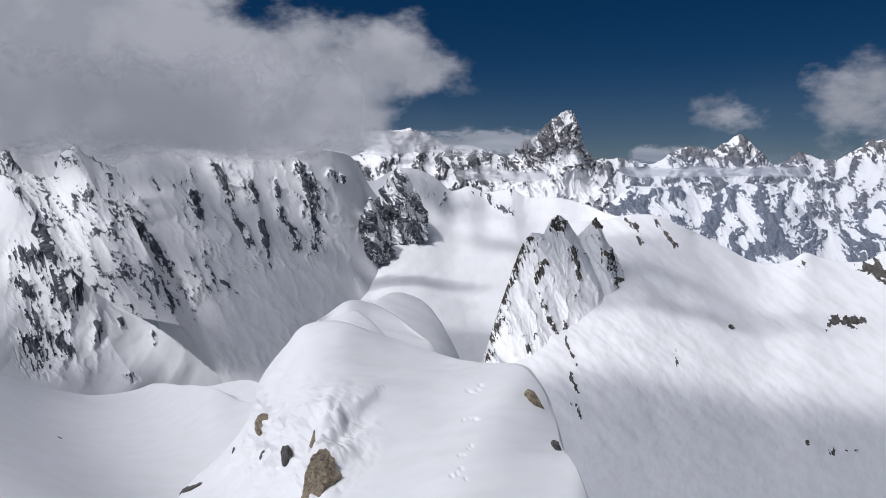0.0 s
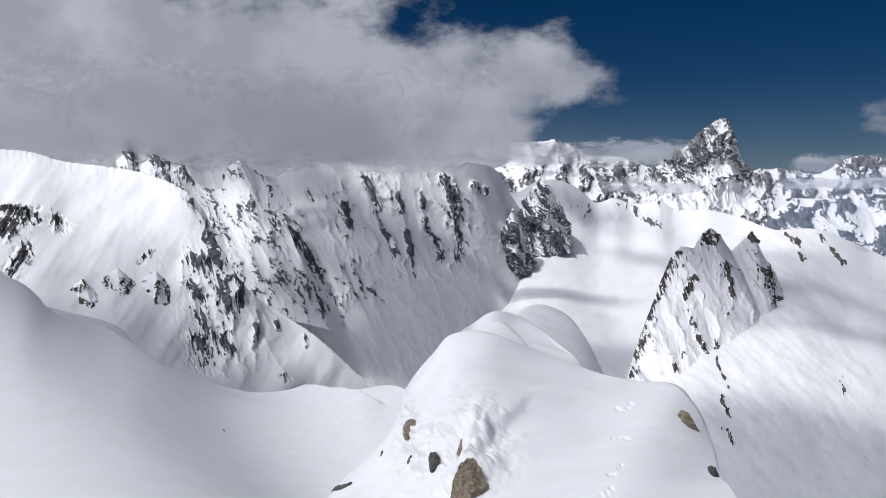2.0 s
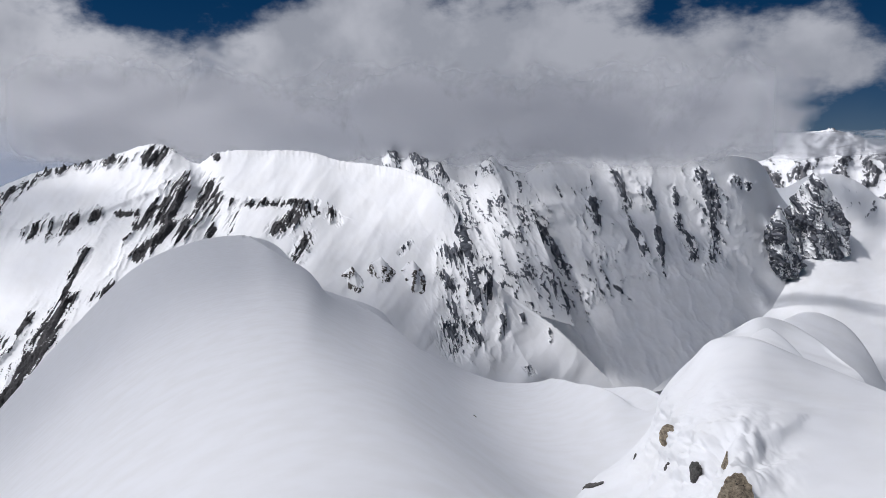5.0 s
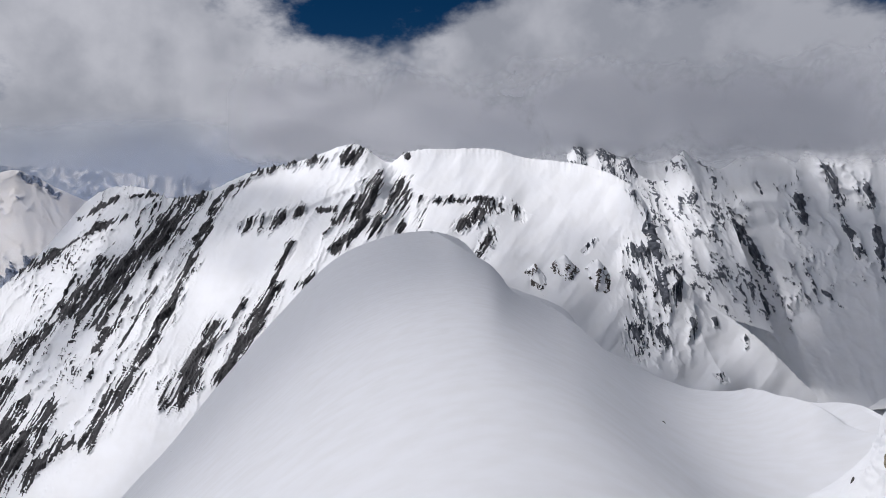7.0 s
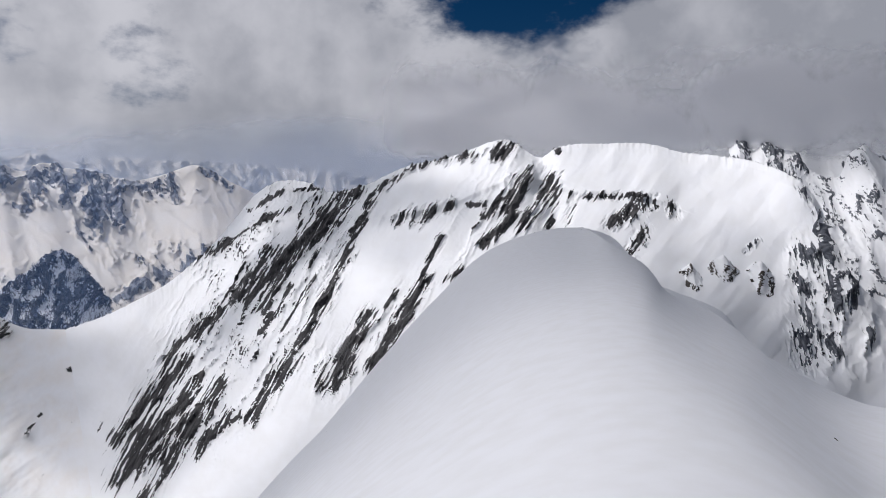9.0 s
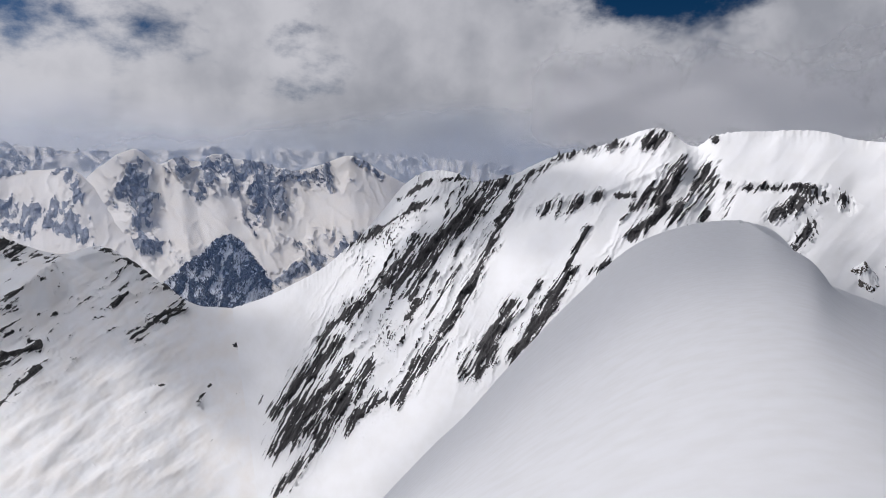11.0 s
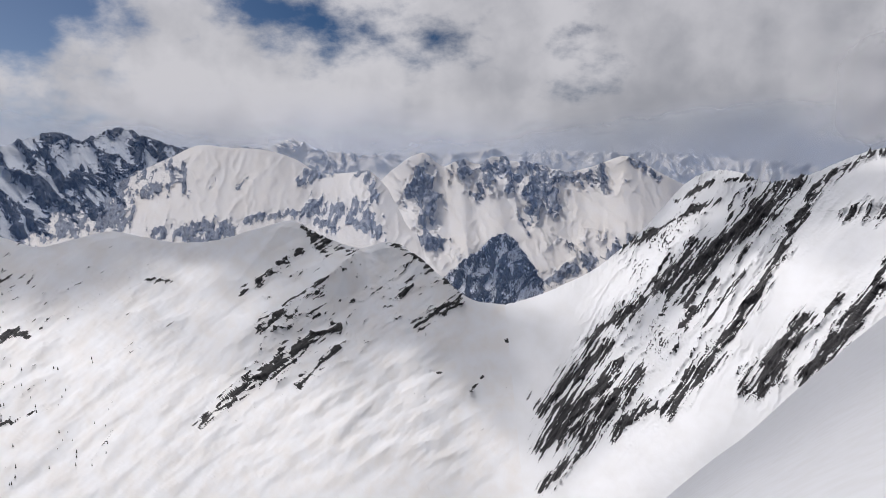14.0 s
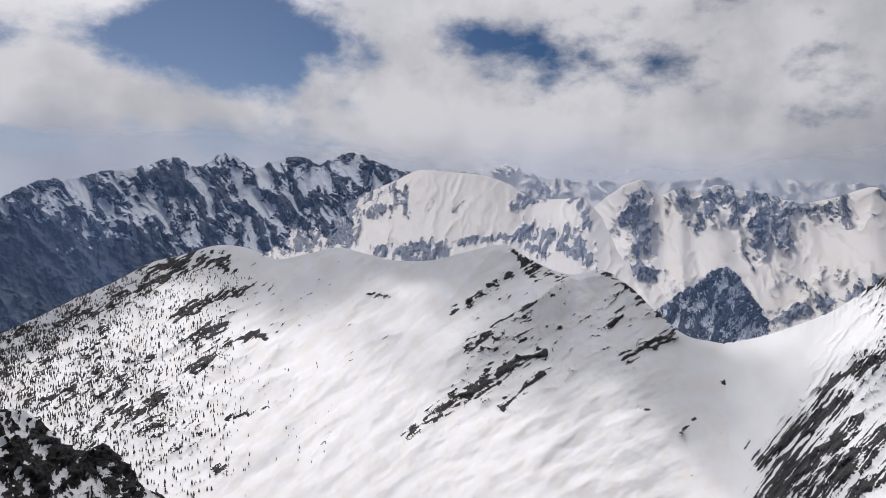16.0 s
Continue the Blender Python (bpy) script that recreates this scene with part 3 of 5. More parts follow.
KNOB_CREST = [(-4.4, 10.1, -3.6), (-4.8, 12.1, -4.1), (-4.8, 13.7, -4.2), (-4.6, 15.1, -4.1), (-4.3, 15.9, -3.6), (-4.3, 16.4, -3.2), (-4, 16, -2.7), 
    (-3.4, 15.6, -2), (-2.9, 15.2, -1.5), (-2.2, 15.1, -1.4), (-1.5, 15, -1.6), (-0.8, 15, -1.8), (0.2, 14.5, -2), (0.9, 14, -2), (1.5, 13.4, -1.9), 
    (1.7, 12.6, -2), (1.8, 11.4, -2.2), (1.7, 10.1, -2.2), (1.7, 8.6, -2.1), (1.7, 7.4, -2.2)]
KNOB_FOOT = [(-3.8, 8.7, -3.3), (-3.1, 8.4, -3.2), (-2.4, 8.2, -3.1), (-1.7, 7.3, -2.7), (-1.1, 6.5, -2.2), (-0.4, 6, -1.9), (0.3, 5.8, -1.8), 
    (0.9, 5.7, -1.8), (1.4, 6, -1.9)]
MOUND_A_CREST = [(-4.3, 20.6, -3.6), (-4, 22.1, -2.9), (-3.7, 23.2, -2.7), (-3.1, 23.8, -2.4), (-2.4, 24.4, -2.6), (-1.6, 23.9, -2.9), 
    (-0.9, 23, -3.2), (-0.3, 22, -3.5), (0.1, 21, -4.1)]
MOUND_A_FOOT = [(-3.9, 18.6, -4), (-2.1, 18.4, -3.8), (0.2, 19, -4.1)]
MOUND_B_CREST = [(-3, 17.8, -2.3), (-2.7, 18.2, -2), (-2.3, 18.7, -1.8), (-1.9, 18.5, -2), (-1.3, 18, -2.5)]
MOUND_B_FOOT = [(-2.8, 16.3, -2.5), (-1.9, 16.4, -2.7), (-1.1, 16.5, -2.7)]
MOUND_C_CREST = [(-6.3, 43.5, -8.1), (-4.8, 45.7, -6.5), (-3.1, 47.9, -5.9), (-1.5, 48, -6.4), (0, 46, -7.8), (1.1, 44, -9.6), (1.5, 42, -10.7)]
MOUND_C_FOOT = [(-5.2, 35.6, -8.9), (-1.8, 36, -9.3), (1.4, 38, -10.5)]
CORNICE_CREST = [(-88.7, 86.2, -6.5), (-86.1, 87.4, -6.8), (-83.4, 88, -7.7), (-80, 87.4, -9.5), (-76.4, 86.1, -11.6), (-72, 84.2, -13.2)]
CORNICE_FOOT = [(-87.8, 85.6, -6.6), (-84.6, 84.9, -8.2), (-82.2, 84.6, -9.7), (-79.2, 84.8, -10.6), (-75.6, 84.2, -11.9), (-71.6, 84, -13.5)]
DARK_FACES = [(21.3, 1.1, 20.2, 4.0, 0.90), (23.0, 1.4, 24.5, 4.4, 1.10), (26.0, 3.4, 26.9, 3.7, 0.50), (13.5, 1.4, 15.0, 2.4, 0.70),
    (17.6, 1.2, 18.0, 2.3, 0.45), (30.4, 0.9, 29.0, 2.3, 0.55), (29.0, 4.4, 30.7, 4.5, 0.40)]
# rock outcrops: degrees to the right and down at both ends as sighted from the summit, half width
MASSIF_BANDS = [(-63.3, 0.8, -66.0, 3.8, 0.71), (-65.5, 2.9, -68.1, 5.8, 0.71), (-67.9, 5.3, -71.2, 8.8, 0.62), (-69.5, 5.5, -72.1, 8.4, 0.44),
    (-71.7, 8.4, -75.3, 11.5, 0.35), (-74.4, 10.2, -77.6, 13.0, 0.27), (-68.6, 6.2, -70.3, 9.7, 0.44), (-61.3, 0.5, -63.8, 5.3, 0.27),
    (-63.8, 5.3, -65.5, 9.2, 0.40), (-65.5, 9.2, -67.7, 12.6, 0.35), (-66.4, 7.5, -69.0, 11.5, 0.18), (-68.1, 8.0, -70.3, 11.5, 0.22)]
MASSIF_SLABS = [(-76.4, 13.6, -80.8, 18.2, 0.72), (-75.3, 15.0, -79.9, 19.9, 0.77), (-79.0, 17.4, -81.3, 21.1, 0.44),
    (-73.7, 15.4, -76.3, 18.4, 0.55), (-75.4, 17.5, -77.7, 20.4, 0.50), (-73.1, 17.1, -75.4, 20.1, 0.28), (-77.2, 20.4, -81.1, 24.1, 0.28),
    (-67.9, 13.2, -69.4, 15.4, 0.39), (-69.4, 15.0, -71.3, 17.8, 0.44), (-72.2, 17.6, -75.4, 19.2, 0.22)]
MASSIF_BUTTRESS = [(-62.0, 10.5, -65.4, 15.3, 0.49), (-63.2, 12.2, -65.6, 15.7, 0.53), (-63.7, 14.0, -64.7, 15.9, 0.35),
    (-57.6, 7.7, -60.2, 11.7, 0.35), (-58.6, 9.5, -61.9, 14.5, 0.40), (-60.2, 12.1, -62.1, 14.8, 0.35), (-56.4, 4.5, -57.8, 7.3, 0.22),
    (-54.7, 7.0, -56.1, 7.9, 0.27), (-59.9, 8.7, -60.7, 9.8, 0.18)]
MASSIF_CLIFF = [(-60.0, 3.3, -58.7, 2.4, 0.27), (-58.3, 3.3, -57.1, 2.4, 0.31), (-57.1, 2.6, -55.5, 2.0, 0.27), (-49.9, 0.1, -51.2, 2.6, 0.53),
    (-47.9, 0.1, -50.0, 3.0, 0.53), (-50.0, 2.2, -53.0, 5.1, 0.40), (-47.4, 0.5, -48.1, 3.7, 0.22), (-51.6, 1.4, -53.1, 3.0, 0.22),
    (-53.1, 2.0, -54.3, 2.0, 0.18)]
MASSIF_SUMMITS = [(-59.2, -0.8, -57.6, -1.2, 0.22), (-56.8, -1.7, -54.0, -1.9, 0.35), (-52.1, -1.8, -50.6, -2.8, 0.40),
    (-47.5, -2.2, -47.3, -2.0, 0.18), (-61.3, 0.7, -59.6, -0.4, 0.22), (-72.6, 4.4, -69.0, 2.7, 0.13), (-71.2, 2.2, -68.6, 0.9, 0.13),
    (-75.2, 5.7, -72.6, 4.6, 0.27), (-67.7, 0.9, -66.0, 0.7, 0.13), (-69.9, 3.1, -68.1, 2.2, 0.18)]
MASSIF_HANGING = [(-45.2, 1.3, -41.7, 1.4, 0.18), (-40.4, 1.8, -43.0, 3.3, 0.35), (-41.3, 1.5, -43.5, 3.5, 0.27), (-39.1, 2.0, -38.6, 2.6, 0.27),
    (-40.8, 3.7, -41.7, 5.5, 0.35), (-46.1, 1.1, -46.6, 3.3, 0.22)]
MASSIF_SPUR = [(-28.5, 2.9, -28.4, 5.2, 0.44), (-30.1, 5.0, -29.2, 5.6, 0.44), (-30.4, 6.9, -29.4, 8.1, 0.27), (-28.1, 6.6, -27.7, 9.0, 0.27),
    (-27.1, 5.9, -26.8, 9.1, 0.27), (-29.8, 9.1, -29.3, 10.3, 0.27), (-28.6, 10.7, -27.5, 12.0, 0.27), (-29.8, 11.2, -29.5, 12.6, 0.49),
    (-25.8, 10.5, -25.5, 11.4, 0.22), (-32.9, 4.4, -33.7, 5.3, 0.13), (-30.0, 0.9, -29.6, 1.9, 0.22), (-24.1, 10.1, -24.0, 10.5, 0.13),
    (-22.0, 11.3, -21.8, 11.9, 0.13), (-23.7, 14.2, -23.4, 14.5, 0.18)]
WALL_RIBS = [(-27.0, -1.9, -26.7, -0.6, 0.30), (-26.5, -1.0, -25.9, 1.3, 0.28), (-25.8, 0.1, -25.5, 2.9, 0.36), (-25.4, 2.5, -24.6, 4.6, 0.18),
    (-23.7, 1.8, -22.5, 4.2, 0.16), (-22.6, 3.2, -20.8, 6.1, 0.26), (-21.7, 4.7, -20.7, 9.4, 0.26), (-24.4, 4.6, -23.9, 6.6, 0.14),
    (-24.0, -0.7, -22.8, 1.4, 0.16), (-27.7, -1.0, -27.2, 0.5, 0.16), (-24.9, 5.0, -24.3, 7.4, 0.12), (-23.5, 6.6, -22.8, 8.3, 0.12),
    (-19.5, 6.8, -18.9, 7.3, 0.12), (-17.7, 7.2, -15.7, 8.7, 0.10)]
WALL_BUTTRESSES = [(-21.5, 0.1, -21.1, 0.8, 0.14), (-18.7, 1.2, -18.3, 2.9, 0.20), (-17.1, -0.9, -16.5, 0.6, 0.26),
    (-16.3, 1.0, -15.4, 3.5, 0.34), (-14.8, 0.1, -14.3, 1.4, 0.20), (-14.0, 3.4, -13.3, 6.6, 0.20), (-12.9, 0.2, -12.6, 1.4, 0.18),
    (-12.4, 2.3, -11.4, 5.4, 0.30), (-11.2, -1.1, -10.4, 0.6, 0.28), (-10.3, 0.6, -9.6, 4.9, 0.34), (-8.7, -0.5, -7.8, 0.2, 0.22),
    (-15.7, 3.5, -14.9, 5.3, 0.12), (-19.2, 0.1, -18.9, 1.4, 0.12)]
RIB_ROCKS = [(6.5, 5.0, 5.4, 7.1, 0.50), (5.2, 8.1, 4.4, 10.7, 0.32), (4.3, 11.2, 3.6, 13.8, 0.42), (8.8, 3.1, 9.1, 3.6, 0.45),
    (11.6, 3.0, 11.9, 3.6, 0.22), (12.9, 5.8, 13.7, 8.0, 0.40), (10.0, 5.4, 10.6, 7.5, 0.22), (7.9, 6.6, 7.4, 8.0, 0.22),
    (7.4, 8.9, 9.0, 12.3, 0.16), (9.2, 10.2, 10.6, 14.2, 0.16), (7.0, 14.7, 8.2, 16.2, 0.36), (8.6, 15.4, 9.2, 16.8, 0.28),
    (10.1, 14.9, 10.8, 16.3, 0.20), (10.5, 17.4, 11.1, 18.4, 0.25), (7.2, 12.0, 6.8, 13.3, 0.20), (9.6, 11.9, 9.9, 13.6, 0.16)]
SLOPE_ROCKS = [(10.5, 17.4, 11.1, 18.4, 0.24), (10.0, 14.9, 10.8, 16.3, 0.20), (9.7, 16.6, 10.2, 17.2, 0.14), (9.6, 12.3, 10.6, 14.3, 0.16), (28.2, 9.7, 30.0, 9.8, 0.22), (30.3, 5.9, 31.3, 6.6, 0.32), (17.9, 12.8, 18.1, 13.8, 0.16),
    (30.5, 5.9, 32.1, 6.5, 0.62), (28.3, 9.9, 30.1, 9.7, 0.35), (21.8, 10.7, 21.9, 10.8, 0.18),
    (27.1, 18.3, 27.2, 18.5, 0.22), (28.7, 18.4, 29.0, 18.6, 0.31), (29.6, 18.4, 30.2, 18.3, 0.18), (26.3, 6.0, 26.5, 6.1, 0.22),
    (14.8, 3.4, 15.2, 4.8, 0.22), (16.0, 2.9, 17.7, 5.0, 0.18), (14.1, 3.1, 14.6, 3.6, 0.18)]
BASIN_TEETH = [(-0.6, -0.3, 0.3, 2.4, 0.31), (-1.7, -0.7, -1.1, 1.5, 0.27), (2.5, 1.0, 3.8, 1.7, 0.27), (4.2, 2.1, 5.3, 2.6, 0.31),
    (5.3, 1.0, 5.6, 1.9, 0.22), (6.4, 1.4, 6.6, 1.6, 0.13), (1.6, 1.3, 2.0, 1.9, 0.18)]
HILL_NORTH = [(-126.9, 5.5, -124.2, 4.8, 0.58), (-129.6, 7.5, -126.1, 6.0, 0.58), (-123.4, 4.8, -122.1, 5.0, 0.40), (-125.4, 8.9, -123.8, 8.3, 0.35),
    (-123.8, 8.1, -120.1, 7.0, 0.31), (-124.2, 10.6, -121.8, 9.7, 0.31), (-124.2, 12.7, -121.8, 11.1, 0.40), (-121.8, 10.9, -119.3, 10.4, 0.22),
    (-119.7, 10.4, -118.9, 10.8, 0.18), (-122.1, 5.2, -121.7, 5.6, 0.27), (-121.8, 16.5, -118.0, 15.7, 0.13), (-127.8, 15.2, -126.2, 14.7, 0.27),
    (-131.8, 8.6, -129.6, 7.7, 0.35)]
HILL_SPUR = [(-107.9, 18.2, -105.2, 16.5, 0.31), (-105.6, 16.7, -102.1, 14.8, 0.40), (-102.5, 14.8, -99.4, 12.8, 0.49),
    (-99.9, 13.0, -97.2, 11.8, 0.31), (-100.2, 16.0, -98.1, 13.8, 0.31), (-99.4, 15.1, -97.2, 13.5, 0.22), (-91.0, 11.9, -87.7, 9.8, 0.40),
    (-103.0, 12.2, -101.2, 10.9, 0.22), (-101.2, 10.4, -98.6, 8.8, 0.13), (-82.3, 12.0, -81.2, 11.9, 0.35), (-83.8, 13.2, -82.8, 12.7, 0.22),
    (-93.8, 10.6, -91.3, 8.8, 0.13), (-96.0, 8.7, -95.1, 8.1, 0.13)]
HILL_CREST_ROCKS = [(-92.6, 5.8, -89.2, 7.8, 0.31), (-91.3, 6.6, -87.9, 9.0, 0.35), (-98.7, 4.7, -96.0, 6.4, 0.40), (-99.6, 4.0, -98.2, 6.0, 0.27),
    (-103.1, 8.3, -100.9, 6.9, 0.22), (-102.2, 7.6, -100.0, 6.0, 0.18), (-104.4, 9.2, -103.9, 8.7, 0.18), (-111.1, 7.5, -109.3, 7.7, 0.13),
    (-122.7, 20.0, -121.9, 20.1, 0.22), (-86.8, 17.1, -85.7, 15.8, 0.09), (-89.8, 15.4, -89.0, 15.5, 0.09), (-115.0, 19.3, -113.9, 17.9, 0.09)]
# rock faces; the last two strokes are wooded flanks, drawn as rock
RANGE_FACES_WOODS = [(-90.3, -0.1, -91.7, 2.3, 0.42), (-90.1, 0.3, -89.8, 3.7, 0.50), (-90.7, 1.2, -90.5, 2.1, 0.40), (-87.4, -1.2, -87.1, -0.1, 0.55),
    (-84.1, -1.1, -86.0, 1.6, 0.50), (-85.2, -0.5, -83.9, -0.3, 0.55), (-82.4, -0.5, -83.6, 1.3, 0.35), (-81.5, -0.7, -81.0, 0.4, 0.60),
    (-81.5, 0.8, -82.0, 3.6, 0.60), (-80.6, 0.9, -80.1, 2.7, 0.50), (-79.1, 0.3, -76.9, 0.8, 0.45), (-76.7, 0.0, -76.3, 1.1, 0.35),
    (-74.5, -0.9, -72.4, 0.5, 0.18), (-85.5, 7.4, -83.3, 6.6, 0.50), (-80.6, 8.4, -73.6, 5.3, 0.42), (-90.8, 4.9, -89.1, 5.6, 0.50)]
VALLEY_WOODS = [(-142.6, 7.8, -119.7, 6.8, 1.9), (-142.5, 5.4, -127.7, 5.0, 1.5), (-141.0, 3.2, -133.0, 3.0, 1.0)]
# the wooded scarp, and also rock ribs and dark blue rock further left
PLATEAU_WOODS_ROCKS = [(-118.4, 3.3, -115.9, 3.5, 0.80), (-116.3, 2.2, -113.3, 1.6, 0.60), (-113.3, 0.5, -113.7, 3.5, 0.40),
    (-110.1, 4.1, -105.0, 3.9, 0.45), (-107.7, 4.7, -105.0, 4.1, 0.50), (-103.8, 3.4, -96.8, 2.5, 0.25),
    (-98.7, 2.4, -96.8, 2.9, 0.60), (-98.7, 3.5, -97.3, 4.1, 0.35), (-94.8, 0.1, -94.1, 1.8, 0.40), (-95.5, 2.4, -93.8, 4.5, 0.50),
    (-96.0, 3.5, -94.9, 4.2, 0.40), (-99.2, -0.1, -97.5, -0.2, 0.25), (-99.8, 0.6, -98.0, 0.0, 0.25), (-108.1, -0.7, -108.1, 1.3, 0.20),
    (-105.9, 0.1, -106.3, 0.9, 0.15), (-103.6, 0.1, -104.4, 1.0, 0.15), (-115.3, 1.9, -113.3, 2.9, 0.90), (-112.4, 0.4, -113.0, 2.9, 0.80),
    (-111.0, -0.3, -110.4, 0.9, 0.60), (-109.1, -0.7, -108.9, 0.3, 0.35)]
OUTCROP_LEDGES = [(-136.1, 14.8, -134.7, 15.6, 1.00), (-134.0, 16.4, -132.7, 17.7, 0.90), (-135.4, 17.3, -133.4, 19.4, 1.10), (-130.5, 18.0, -128.8, 20.1, 0.90), (-136.6, 18.6, -135.8, 19.9, 0.90), (-131.9, 17.8, -131.2, 18.6, 0.50)]
PRINTS = [(2.76, 16.50), (2.46, 18.83), (2.01, 20.79), (1.42, 22.47), (1.06, 23.92)]
KNOB_STONES = [(7.27, 17.19), (9.24, 20.55), (-10.35, 23.01), (-12.55, 21.02), (-14.17, 18.31), (-19.91, 22.40), (-10.47, 20.07), (-16.52, 20.20), (-14.40, 20.60)]
PEBBLES_LOW = [(-65.90, 19.09), (-28.44, 17.65)]
PEBBLES_HIGH = [(-28.28, 17.80)]
KNOB_LIPS = [(1.6, 0.06, [(-14.7, 16.1), (-13.1, 17.9), (-11.4, 18.9), (-8.3, 18.4), (-5.6, 16.9)])]
SHOULDER_LIPS = [(1.5, -0.60, [(-36.4, 9.9), (-33.0, 13.2), (-30.9, 14.1), (-22.3, 15.3), (-16.6, 16.4)]), (1.6, -1.30, [(-45.3, 4.1), (-44.2, 5.3), (-42.8, 6.4), (-40.4, 7.9)])]
MASSIF_LIPS = [(1.1, 0.20, [(-60.5, 2.8), (-55.3, 1.9), (-51.8, 0.3), (-47.4, -0.1), (-44.8, 0.9), (-40.4, 1.5), (-38.4, 2.2)])]
MASSIF_FIELDS = [(-63.8, 1.8, -74.4, 11.5, 3.1, 0.32), (-68.1, 11.5, -78.1, 20.0, 2.7, 0.30), (-58.6, 9.5, -64.5, 15.7, 2.2, 0.27), (-50.1, 0.9, -53.4, 4.3, 2.7, 0.28), (-68.6, 0.9, -74.3, 5.7, 1.8, 0.24), (-28.4, 6.0, -27.5, 10.8, 3.1, 0.30)]
HILL_FIELDS = [(-125.7, 5.6, -121.8, 11.5, 4.0, 0.20), (-99.9, 10.8, -104.3, 16.9, 2.7, 0.22), (-91.3, 7.9, -96.3, 12.4, 2.7, 0.25), (-135.3, 9.9, -128.6, 15.9, 5.0, 0.58), (-97.5, 7.5, -101.0, 12.0, 2.5, 0.26), (-118.0, 6.0, -112.0, 12.0, 4.0, 0.14)]
WALL_FIELDS = [(-26.3, -1.4, -20.7, 8.4, 2.7, 0.28), (-16.4, -0.7, -13.7, 5.2, 2.4, 0.22), (-11.0, -0.7, -9.9, 4.9, 2.0, 0.22), (-19.5, 0.5, -17.5, 7.5, 1.5, 0.14), (-14.0, 12.0, -3.7, 6.5, 1.8, -0.60)]
RANGE_FIELDS = [(-90.9, -0.1, -80.5, 1.7, 1.6, 0.12), (-80.4, 0.8, -75.2, 0.4, 1.2, 0.12), (-92.7, 4.9, -86.6, 6.4, 1.6, 0.12), (-79.7, 5.7, -75.2, 6.2, 1.6, 0.2)]

# ---- the large forms ----
SNOW_NEAR = alpine("near snow", 0.05, bite=0.2, depth=0.02)
# Snow greyed in its colour to stand for haze on the far peaks.
ROCK_FAR = alpine("hazed far rock and snow", 0.05, stone=(0.075, 0.08, 0.095), stone_light=(0.22, 0.22, 0.225), snow=(0.78, 0.79, 0.81), bite=0.34, depth=6.0, aspect=1.6)
# Stone lightened and tinted blue in place of the air's haze.
ROCK_WALL = alpine("haze-blued wall rock and snow", 0.05, stone=(0.06, 0.068, 0.085), stone_light=(0.19, 0.20, 0.225), lean=65, bite=0.32, depth=3.0, aspect=3.6)
# Blue-grey stone: distance haze put into the colour.
ROCK_BLUE = alpine("haze-blued far mountain rock and snow", 0.07, stone=(0.065, 0.078, 0.10), stone_light=(0.19, 0.205, 0.235), lean=60, bite=0.2, depth=4.0, aspect=2.2)
ROCK_RIB = alpine("rib rock and snow", 0.05, stone=(0.035, 0.031, 0.029), stone_light=(0.14, 0.125, 0.11), lean=65, bite=0.3, depth=1.5, aspect=2.2)
ROCK_BANDS = alpine("banded rock and snow", 0.07, stone=(0.019, 0.019, 0.022), stone_light=(0.088, 0.085, 0.087), lean=123, bite=0.13, depth=2.0, aspect=8.0)
ROCK_HILL = alpine("hill rock and snow", 0.07, stone=(0.018, 0.019, 0.022), stone_light=(0.08, 0.078, 0.076), lean=147, bite=0.26, depth=2.0, warm=0.03, aspect=5.5)
# Cloud shade and blue haze coloured in: greyed snow, near-black blue rock.
ROCK_VALLEY_SHADE = alpine("valley rock toned for shade", 0.07, stone=(0.014, 0.021, 0.037), stone_light=(0.045, 0.058, 0.085), snow=(0.38, 0.42, 0.48), lean=55, bite=0.2, warm=0.03, depth=5.0, aspect=1.8)
ROCK_WOOD = alpine("wooded slope", 0.05, stone=(0.03, 0.04, 0.055), stone_light=(0.10, 0.11, 0.13), lean=95, bite=0.35, depth=4.0, aspect=1.6)
# Beige snow; haze and cloud shade coloured in: duller snow, paler, bluer rock.
WARM_FAR = alpine("haze-toned beige far snow", 0.07, stone=(0.135, 0.15, 0.18), stone_light=(0.37, 0.385, 0.415), snow=(0.74, 0.71, 0.665), warm=0.025, bite=0.34, depth=9.0, aspect=1.8)


MASSIF_SPURS = [(-30.8, -1.2, -29.7, 1.7, 2.60, 0.55), (-29.7, 1.7, -28.4, 3.8, 2.60, 0.55), (-28.4, 3.8, -27.0, 7.9, 2.60, 0.55), (-27.0, 7.9, -23.4, 14.5, 2.40, 0.55)]
HILL_SPURS = [(-93.1, 5.4, -97.3, 8.1, 2.6, 1.20), (-97.3, 8.1, -104.8, 13.1, 2.6, 1.10), (-100.4, 3.6, -104.4, 8.3, 2.4, 0.80), (-93.0, 5.5, -87.9, 9.0, 1.6, 0.70), (-113.3, 4.1, -117.6, 7.4, 3.0, 0.60)]


def ground():
    """Valley floors far below, one sheet that reaches the horizon."""
    ang = np.linspace(0, 2 * np.pi, 181)
    rad = np.concatenate([np.linspace(5, 600, 20), np.linspace(700, 4900, 50)])
    A, R = np.meshgrid(ang, rad)
    x, y = -np.sin(A) * R, np.cos(A) * R
    z = np.where(R < 600, -60 - (R / 600) ** 0.7 * 600, -660 - (R - 600) / 4300 * 330) + 40 * fractal(x / 500, y / 500, 4) * np.minimum(1, R / 600)
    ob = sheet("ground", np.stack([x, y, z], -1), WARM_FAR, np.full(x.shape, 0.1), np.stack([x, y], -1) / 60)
    tagged(ob, "snow-covered valley floor far below the summit", "ground", kind="structure")


